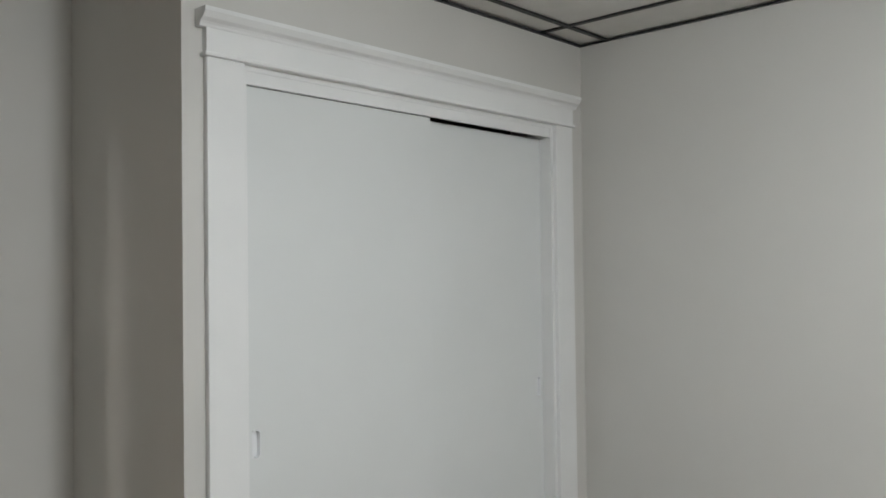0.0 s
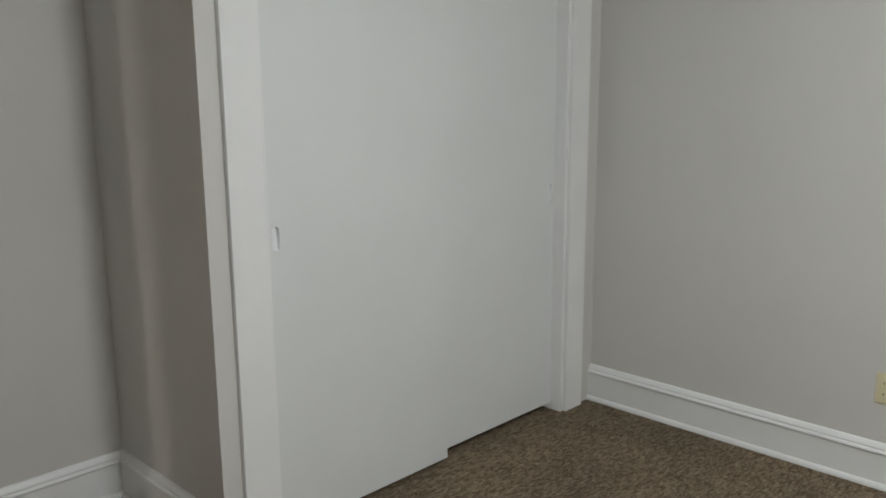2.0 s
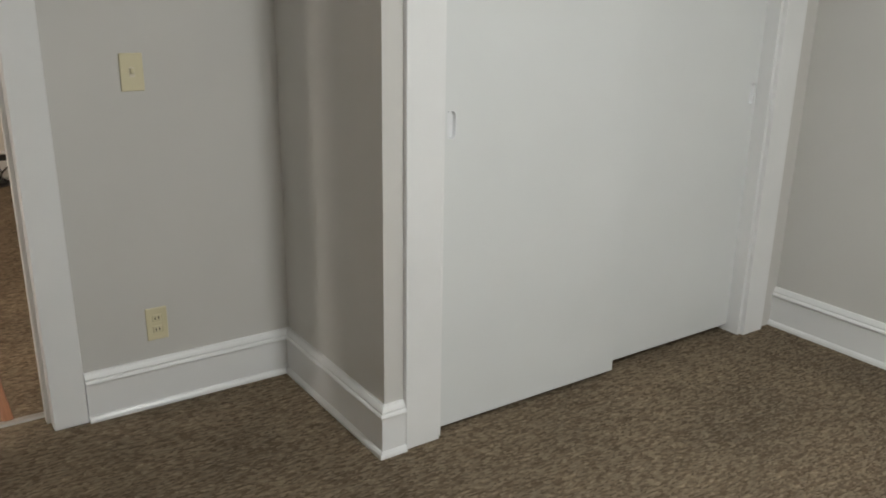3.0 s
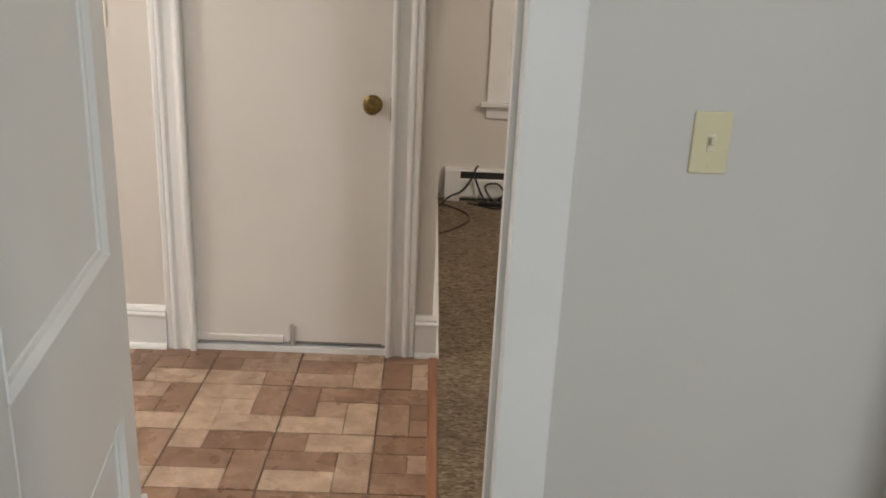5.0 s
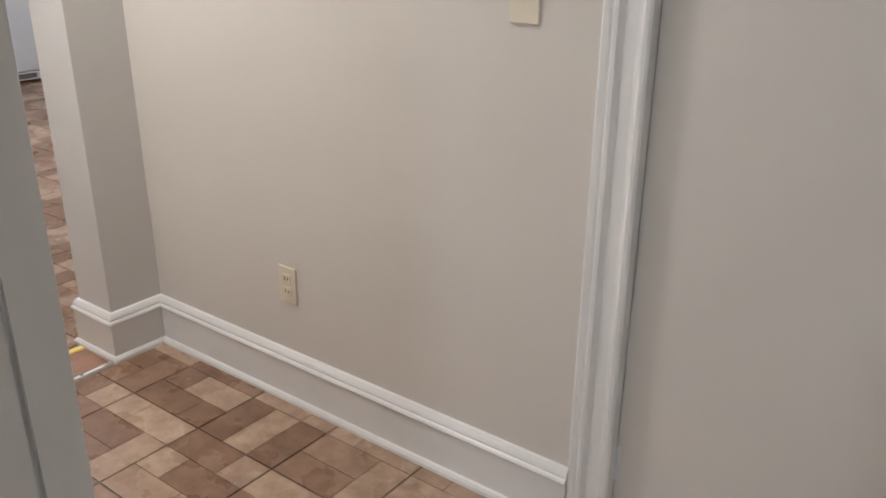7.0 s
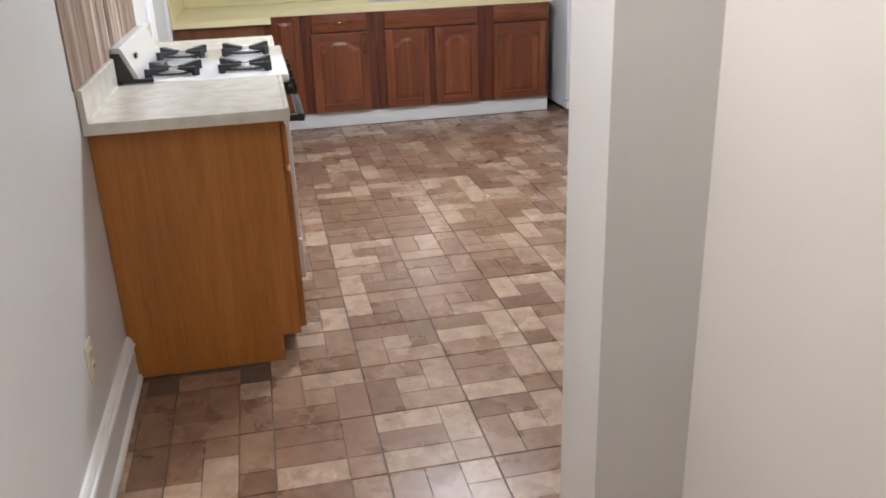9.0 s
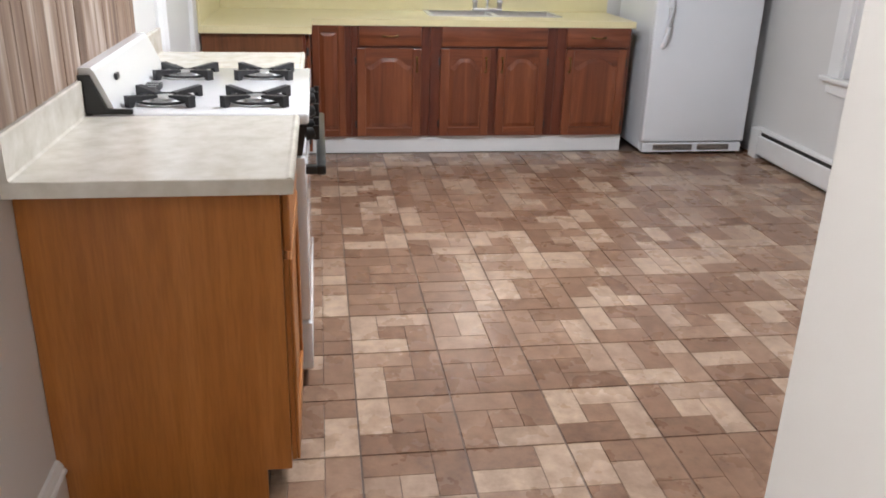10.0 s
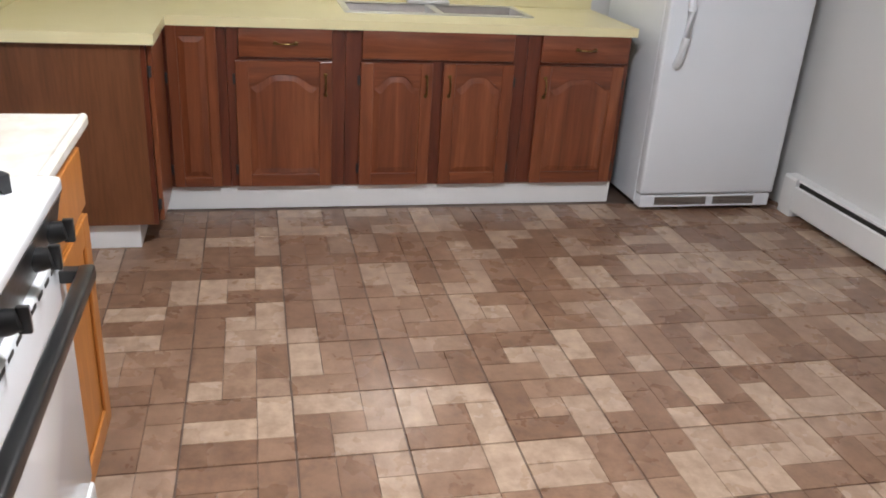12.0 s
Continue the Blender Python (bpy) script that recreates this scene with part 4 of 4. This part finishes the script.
def arch_door(y0, y1, z0, z1, parent, arch=True, hinge_low=True):
    """A raised panel door on the plane x = CF, with an arched top rail."""
    f = CF + 0.001
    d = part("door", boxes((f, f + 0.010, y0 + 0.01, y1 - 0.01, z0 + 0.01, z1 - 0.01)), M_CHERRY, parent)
    s = 0.058 if y1 - y0 > 0.28 else 0.045
    for a, b in ((y0, y0 + s), (y1 - s, y1)):
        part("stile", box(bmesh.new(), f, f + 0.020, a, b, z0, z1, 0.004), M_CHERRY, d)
    part("bottom_rail", box(bmesh.new(), f, f + 0.0195, y0 + s, y1 - s, z0, z0 + s, 0.003), M_CHERRY_H, d)
    ya, yb = y0 + s, y1 - s
    rise = 0.055 if arch else 0.0

    def crest(u):
        return rise * (0.5 - 0.5 * math.cos(math.pi * min(1.0, max(0.0, (1 - abs(u)) / 0.75))))
    us = [-1 + k / 8 for k in range(17)]
    low = z1 - s - rise
    rail = [((ya + yb) / 2 + u * (yb - ya) / 2, low + crest(u)) for u in us] + [(yb, z1), (ya, z1)]
    part("top_rail", sweep(bmesh.new(), [(y, z) for y, z in rail], (f, 0, 0), (f + 0.0195, 0, 0), (0, 1, 0), (0, 0, 1)), M_CHERRY_H, d)
    # raised field with a sloping border
    bm = bmesh.new()

    def outline(inset, x):
        w = (yb - ya) / 2 - inset
        pts = [(x, (ya + yb) / 2 - w, z0 + s + inset), (x, (ya + yb) / 2 + w, z0 + s + inset)]
        pts += [(x, (ya + yb) / 2 + u * w, low - inset + crest(u)) for u in reversed(us)]
        return [bm.verts.new(p) for p in pts]
    a, b = outline(0.006, f + 0.0102), outline(0.030, f + 0.0175)
    for k in range(len(a)):
        bm.faces.new((a[k], a[(k + 1) % len(a)], b[(k + 1) % len(a)], b[k]))
    bm.faces.new(b)
    bmesh.ops.recalc_face_normals(bm, faces=bm.faces)
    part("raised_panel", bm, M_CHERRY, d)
    return d


def sink_unit(y0, y1, doors, drawers, label):
    t = thing("sink_cabinet" if len(doors) > 1 else "base_cabinet", label, "cabinet", "cherry cabinets under the yellow counter")
    part("body", boxes((KIT_X0 + 0.002, CF - 0.02, y0 + 0.002, y1 - 0.002, 0.116, CTR - 0.042)), M_DARKPANEL, t)
    part("face_frame", boxes((CF - 0.0195, CF, y0 + 0.001, y1 - 0.001, 0.116, CTR - 0.042)), M_CHERRY_FRAME, t, "red-brown cherry stained face frame")
    for a, b, side in doors:
        full = not drawers
        d = arch_door(a, b, 0.119, 0.852 if full else 0.704, t, not full)
        if not full:
            hy = b - 0.030 if side > 0 else a + 0.030
            pull_handle((CF + 0.021, hy, 0.60), True, d)
        oy = a - 0.006 if side > 0 else b + 0.006
        for z in (0.20, 0.62):
            part("hinge", box(bmesh.new(), CF, CF + 0.012, oy - 0.006, oy + 0.006, z - 0.022, z + 0.022, 0.002), M_IRON, d, "dark metal hinge")
    for a, b, handle in drawers:
        dr = part("drawer_front", box(bmesh.new(), CF + 0.001, CF + 0.020, a, b, 0.718, 0.849, 0.007, 2), M_CHERRY_H, t, "", True)
        if handle:
            pull_handle((CF + 0.021, (a + b) / 2, 0.782), False, dr)


sink_unit(0.74, 1.015, [(0.765, 0.975, 1)], [], "narrow cherry-stained corner cabinet with one tall door")
sink_unit(1.015, 1.535, [(1.05, 1.475, 1)], [(1.066, 1.475, True)], "cherry-stained base cabinet with drawer and arched door")
sink_unit(1.535, 2.39, [(1.603, 1.938, 1), (1.988, 2.328, -1)], [(1.608, 2.322, False)], "cherry-stained sink cabinet with two arched doors")
sink_unit(2.39, 2.908, [(2.455, 2.880, -1)], [(2.455, 2.895, True)], "cherry-stained base cabinet with drawer, beside the fridge")
tk = tagged(new("toe_kick_board"), "white painted toe board under the cherry cabinets", "toe board", kind="structure")
part("board", boxes((CF - 0.035, CF - 0.012, 0.70, 2.905, 0.0, 0.112)), M_TRIM, tk)

# corner leg of the counter
lg = thing("corner_cabinet", "brown panelled end of the corner cabinet with a side door", "cabinet")
part("end_panel", boxes((-8.215, -8.195, 0.135, 0.715, 0.116, CTR - 0.042)), M_DARKPANEL, lg, "plain brown wood-grain end panel")
part("body", boxes((KIT_X0 + 0.002, -8.216, 0.135, 0.70, 0.116, CTR - 0.042)), M_DARKPANEL, lg)
part("face_frame", boxes((-8.640, -8.195, 0.7155, 0.735, 0.116, CTR - 0.042)), M_CHERRY_FRAME, lg)
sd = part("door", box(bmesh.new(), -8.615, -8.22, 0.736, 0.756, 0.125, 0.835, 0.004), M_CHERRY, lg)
for z in (0.2, 0.74):
    part("hinge", box(bmesh.new(), -8.215, -8.202, 0.736, 0.750, z - 0.022, z + 0.022, 0.002), M_IRON, sd, "dark metal hinge")
part("toe_board", box(bmesh.new(), KIT_X0 + 0.3, -8.23, 0.135, 0.655, 0.0, 0.115, 0.003), M_TRIM, lg, "white painted toe board")

# ---- yellow counter with sink ----
SK = (-9.235, -8.86, 1.55, 2.475)
yc = thing("yellow_countertop", "pale yellow laminate counter with upstand, turning a corner", "countertop")
z0, z1 = CTR - 0.041, CTR
for r in ((KIT_X0 + 0.002, CF + 0.025, 0.77, SK[2] + 0.02), (KIT_X0 + 0.002, CF + 0.025, SK[3] - 0.02, 2.925), (KIT_X0 + 0.002, SK[0] + 0.02, SK[2] + 0.02, SK[3] - 0.02), (SK[1] - 0.02, CF + 0.025, SK[2] + 0.02, SK[3] - 0.02)):
    part("slab", boxes((*r, z0, z1)), M_YELLOW, yc)
part("corner_slab", boxes((KIT_X0 + 0.002, -8.168, WALL_T + 0.002, 0.7697, z0, z1)), M_YELLOW, yc)
part("backsplash", box(bmesh.new(), KIT_X0 + 0.002, KIT_X0 + 0.012, WALL_T + 0.014, 2.925, z1 + 0.0005, z1 + 0.46, 0.001), M_YELLOW, yc, "yellow laminate backsplash")
part("side_backsplash", box(bmesh.new(), KIT_X0 + 0.0125, -8.17, WALL_T + 0.002, WALL_T + 0.013, z1 + 0.0005, z1 + 0.46, 0.001), M_YELLOW, yc)
sk = thing("kitchen_sink", "double-bowl stainless steel sink set into the yellow counter", "sink")
xm = (SK[2] + SK[3]) / 2
rim = boxes((SK[0], SK[1], SK[2], SK[2] + 0.03, z1, z1 + 0.006), (SK[0], SK[1], SK[3] - 0.03, SK[3], z1, z1 + 0.006), (SK[0], SK[0] + 0.06, SK[2] + 0.03, SK[3] - 0.03, z1, z1 + 0.006), (SK[1] - 0.03, SK[1], SK[2] + 0.03, SK[3] - 0.03, z1, z1 + 0.006), (SK[0] + 0.06, SK[1] - 0.03, xm - 0.02, xm + 0.02, z1, z1 + 0.006))
part("rim", rim, M_STEEL, sk)
for ya, yb in ((SK[2] + 0.03, xm - 0.02), (xm + 0.02, SK[3] - 0.03)):
    xa, xb = SK[0] + 0.06, SK[1] - 0.03
    zb = z1 - 0.16
    bowl = part("bowl", boxes((xa - 0.003, xa, ya, yb, zb, z1 + 0.004), (xb, xb + 0.003, ya, yb, zb, z1 + 0.004), (xa, xb, ya - 0.003, ya, zb, z1 + 0.004), (xa, xb, yb, yb + 0.003, zb, z1 + 0.004), (xa, xb, ya, yb, zb - 0.003, zb)), M_STEEL, sk)
    part("drain", cyl(bmesh.new(), ((xa + xb) / 2, (ya + yb) / 2, zb), ((xa + xb) / 2, (ya + yb) / 2, zb + 0.004), 0.04), M_ALU, bowl)
fc = thing("faucet", "chrome kitchen faucet with two handles behind the sink", "faucet")
fx = SK[0] + 0.03
part("base", box(bmesh.new(), fx - 0.022, fx + 0.022, xm - 0.11, xm + 0.11, z1 + 0.006, z1 + 0.026, 0.006), M_STEEL, fc)
part("spout", tube(bmesh.new(), [(fx, xm, z1 + 0.02), (fx, xm, z1 + 0.10), (fx + 0.03, xm, z1 + 0.15), (fx + 0.10, xm, z1 + 0.16), (fx + 0.17, xm, z1 + 0.13)], 0.011, 12), M_STEEL, fc, "", True)
for dy in (-0.09, 0.09):
    part("handle", lathe(bmesh.new(), [(0.018, 0), (0.016, 0.03), (0.022, 0.04), (0.020, 0.055), (0.008, 0.058)], (fx, xm + dy, z1 + 0.026), (0, 0, 1), 16), M_STEEL, fc, "", True)


# ---- refrigerator ----
def fridge():
    t = thing("refrigerator", "white refrigerator with a curved handle beside the cabinets", "refrigerator")
    y0, y1, xf = 3.005, 3.752, -8.500
    part("body", box(bmesh.new(), KIT_X0 + 0.06, xf - 0.065, y0 + 0.004, y1 - 0.004, 0.03, 1.64, 0.006), M_FRIDGE, t)
    part("door", box(bmesh.new(), xf - 0.062, xf, y0, y1, 0.095, 1.13, 0.012, 3), M_FRIDGE, t, "", True)
    part("freezer_door", box(bmesh.new(), xf - 0.062, xf, y0, y1, 1.14, 1.645, 0.012, 3), M_FRIDGE, t, "", True)
    hb = bmesh.new()
    pts = [(xf + 0.002, y0 + 0.070, 0.742), (xf + 0.018, y0 + 0.071, 0.76), (xf + 0.034, y0 + 0.073, 0.80), (xf + 0.042, y0 + 0.08, 0.88), (xf + 0.042, y0 + 0.085, 1.0), (xf + 0.034, y0 + 0.08, 1.08), (xf + 0.002, y0 + 0.075, 1.12)]
    part("handle", tube(hb, pts, 0.018, 10), M_FRIDGE, t, "curved white plastic handle", True)
    part("gasket", boxes((xf - 0.066, xf - 0.0615, y0 + 0.012, y1 - 0.012, 0.10, 1.63)), M_SLOT, t)
    gr = part("toe_grille", box(bmesh.new(), xf - 0.075, xf - 0.010, y0 + 0.01, y1 - 0.01, 0.022, 0.088, 0.004), M_FRIDGE, t, "white toe grille with black slots")
    for a, b in ((y0 + 0.09, y0 + 0.375), (y0 + 0.415, y1 - 0.10)):
        part("vent", boxes((xf - 0.02, xf - 0.0085, a, b, 0.036, 0.076)), M_SLOT, gr)
        for k in range(5):
            z = 0.041 + 0.0075 * k
            part("vent_slat", boxes((xf - 0.0085, xf - 0.006, a, b, z, z + 0.003)), M_ALU, gr)
    for y in (y0 + 0.06, y1 - 0.04):
        part("roller", cyl(bmesh.new(), (xf - 0.06, y - 0.014, 0.022), (xf - 0.06, y + 0.014, 0.022), 0.022, seg=16), M_BLACK, t)
        part("rear_roller", cyl(bmesh.new(), (KIT_X0 + 0.15, y - 0.014, 0.022), (KIT_X0 + 0.15, y + 0.014, 0.022), 0.022, seg=16), M_BLACK, t)


fridge()


# ---- far room: cords on the carpet ----
def cord(name, pts, r, material, label):
    """A cord laid along rounded points."""
    pts = [Vector(p) for p in pts]
    smooth = []
    for i in range(len(pts) - 1):
        p0, p1, p2, p3 = pts[max(i - 1, 0)], pts[i], pts[i + 1], pts[min(i + 2, len(pts) - 1)]
        for k in range(8):
            u = k / 8
            smooth.append(0.5 * (2 * p1 + (p2 - p0) * u + (2 * p0 - 5 * p1 + 4 * p2 - p3) * u * u + (3 * p1 - p0 - 3 * p2 + p3) * u ** 3))
    ob = new(name, as_mesh(name, tube(bmesh.new(), smooth + [pts[-1]], r, 8), material, True))
    tagged(ob, label, "cable")


F0 = 0.008
cord("extension_cable", [(-0.90, 3.02, F0), (-0.80, 3.16, F0), (-0.72, 3.34, F0), (-0.76, 3.52, F0), (-0.88, 3.66, F0)], 0.007, M_CORD_BROWN, "brown power cord curling over the carpet")
cord("extension_cable", [(-0.90, 3.62, F0), (-0.84, 3.70, 0.05), (-0.76, 3.74, 0.08), (-0.70, 3.765, 0.16), (-0.675, 3.78, 0.222), (-0.66, 3.80, 0.235)], 0.007, M_CORD, "black power cord hanging over the heater")
cord("cable_tangle", [(-0.68, 3.765, 0.17), (-0.63, 3.74, 0.06), (-0.57, 3.70, F0), (-0.49, 3.74, 0.07), (-0.53, 3.765, 0.13), (-0.61, 3.75, 0.11), (-0.53, 3.66, F0), (-0.43, 3.70, F0), (-0.36, 3.72, 0.04)], 0.007, M_CORD, "tangled black cable in front of the heater")
cord("cable_tangle", [(-0.72, 3.72, F0), (-0.64, 3.66, F0), (-0.55, 3.60, F0), (-0.46, 3.64, F0 + 0.012), (-0.50, 3.70, 0.07), (-0.42, 3.75, 0.12), (-0.34, 3.72, 0.05), (-0.30, 3.66, F0)], 0.006, M_CORD, "loose grey-black lead looped over the carpet")
ps = thing("power_strip", "black power strip lying before the heater", "power strip")
part("case", box(bmesh.new(), -0.66, -0.40, 3.655, 3.70, 0.002, 0.032, 0.006), M_BLACK, ps)
for k in range(4):
    part("socket", box(bmesh.new(), -0.635 + 0.06 * k, -0.60 + 0.06 * k, 3.662, 3.693, 0.0315, 0.034, 0.001), M_SLOT, ps)


# ---- vinyl tile pieces ----
PATTERNS = (((0, 0, 1, 2), (1, 0, 2, 1), (1, 1, 1, 1), (2, 1, 1, 2), (0, 2, 2, 1)),
            ((0, 0, 2, 1), (2, 0, 1, 2), (0, 1, 1, 2), (1, 1, 1, 1), (1, 2, 2, 1)),
            ((0, 0, 1, 2), (1, 0, 1, 2), (2, 0, 1, 2), (0, 2, 2, 1), (2, 2, 1, 1)),
            ((0, 0, 2, 1), (2, 0, 1, 1), (0, 1, 1, 1), (1, 1, 2, 1), (0, 2, 2, 1), (2, 2, 1, 1)),
            ((0, 0, 2, 1), (0, 1, 2, 1), (2, 0, 1, 2), (0, 2, 1, 1), (1, 2, 2, 1)))
CELL = 0.3125
tile_meshes = {}


def tile_piece(w, h, parent, x, y):
    key = (round(w, 4), round(h, 4))
    if key not in tile_meshes:
        bm = bmesh.new()
        a = [bm.verts.new((u, v, -0.004)) for u, v in ((0, 0), (w, 0), (w, h), (0, h))]
        e = 0.0008
        b = [bm.verts.new((u, v, 0.0)) for u, v in ((e, e), (w - e, e), (w - e, h - e), (e, h - e))]
        for k in range(4):
            bm.faces.new((a[k], a[(k + 1) % 4], b[(k + 1) % 4], b[k]))
        bm.faces.new(b)
        tile_meshes[key] = as_mesh("vinyl_tile", bm, M_VINYL)
    ob = new("vinyl_tile", tile_meshes[key])
    ob.parent, ob.location = parent, (x, y, 0)


def lay_tiles(parent, x0, x1, y0, y1, ox, oy, near, skip):
    """Cells of three by three units, cut off at the room's edges; pieces in the near stretch are single objects."""
    verts, faces = [], []
    rnd = random.Random(11)
    i0, i1 = math.floor((x0 - ox) / CELL), math.ceil((x1 - ox) / CELL)
    j0, j1 = math.floor((y0 - oy) / CELL), math.ceil((y1 - oy) / CELL)
    made = 0
    for i in range(i0, i1):
        for j in range(j0, j1):
            cx, cy = ox + CELL * i, oy + CELL * j
            pat = rnd.choice(PATTERNS)
            for c, r, w, h in pat:
                u = (CELL - 0.004) / 3
                a, b = cx + 0.002 + c * u + 0.0004, cx + 0.002 + (c + w) * u - 0.0004
                p, q = cy + 0.002 + r * u + 0.0004, cy + 0.002 + (r + h) * u - 0.0004
                a, b, p, q = max(a, x0), min(b, x1), max(p, y0), min(q, y1)
                if b - a < 0.01 or q - p < 0.01 or skip((a + b) / 2, (p + q) / 2):
                    continue
                if near((a + b) / 2, (p + q) / 2) and made < 300:
                    made += 1
                    tile_piece(b - a, q - p, parent, a, p)
                else:
                    n = len(verts)
                    e = 0.0008
                    verts += [(a, p, -0.004), (b, p, -0.004), (b, q, -0.004), (a, q, -0.004), (a + e, p + e, 0), (b - e, p + e, 0), (b - e, q - e, 0), (a + e, q - e, 0)]
                    faces += [(n, n + 1, n + 5, n + 4), (n + 1, n + 2, n + 6, n + 5), (n + 2, n + 3, n + 7, n + 6), (n + 3, n, n + 4, n + 7), (n + 4, n + 5, n + 6, n + 7)]
    if verts:
        me = bpy.data.meshes.new("vinyl_tiles_beyond")
        me.from_pydata(verts, [], faces)
        me.materials.append(M_VINYL_FAR)
        ob = tagged(new("vinyl_tiles_beyond", me), kind="stuff")
        ob.parent = parent


lay_tiles(hall_floor, OPEN_X1, HALL_XE + 0.004, 0.117, HALL_Y1, -3.305, 1.131, lambda x, y: True, lambda x, y: False)
lay_tiles(kitchen_floor, KIT_X0, OPEN_X0, WALL_T, KIT_Y1, -5.815, 1.217, lambda x, y: x > -7.3 and 0.6 < y < 2.5, lambda x, y: (x < -4.95 and x > -6.8 and y < 0.6) or x < -8.6)
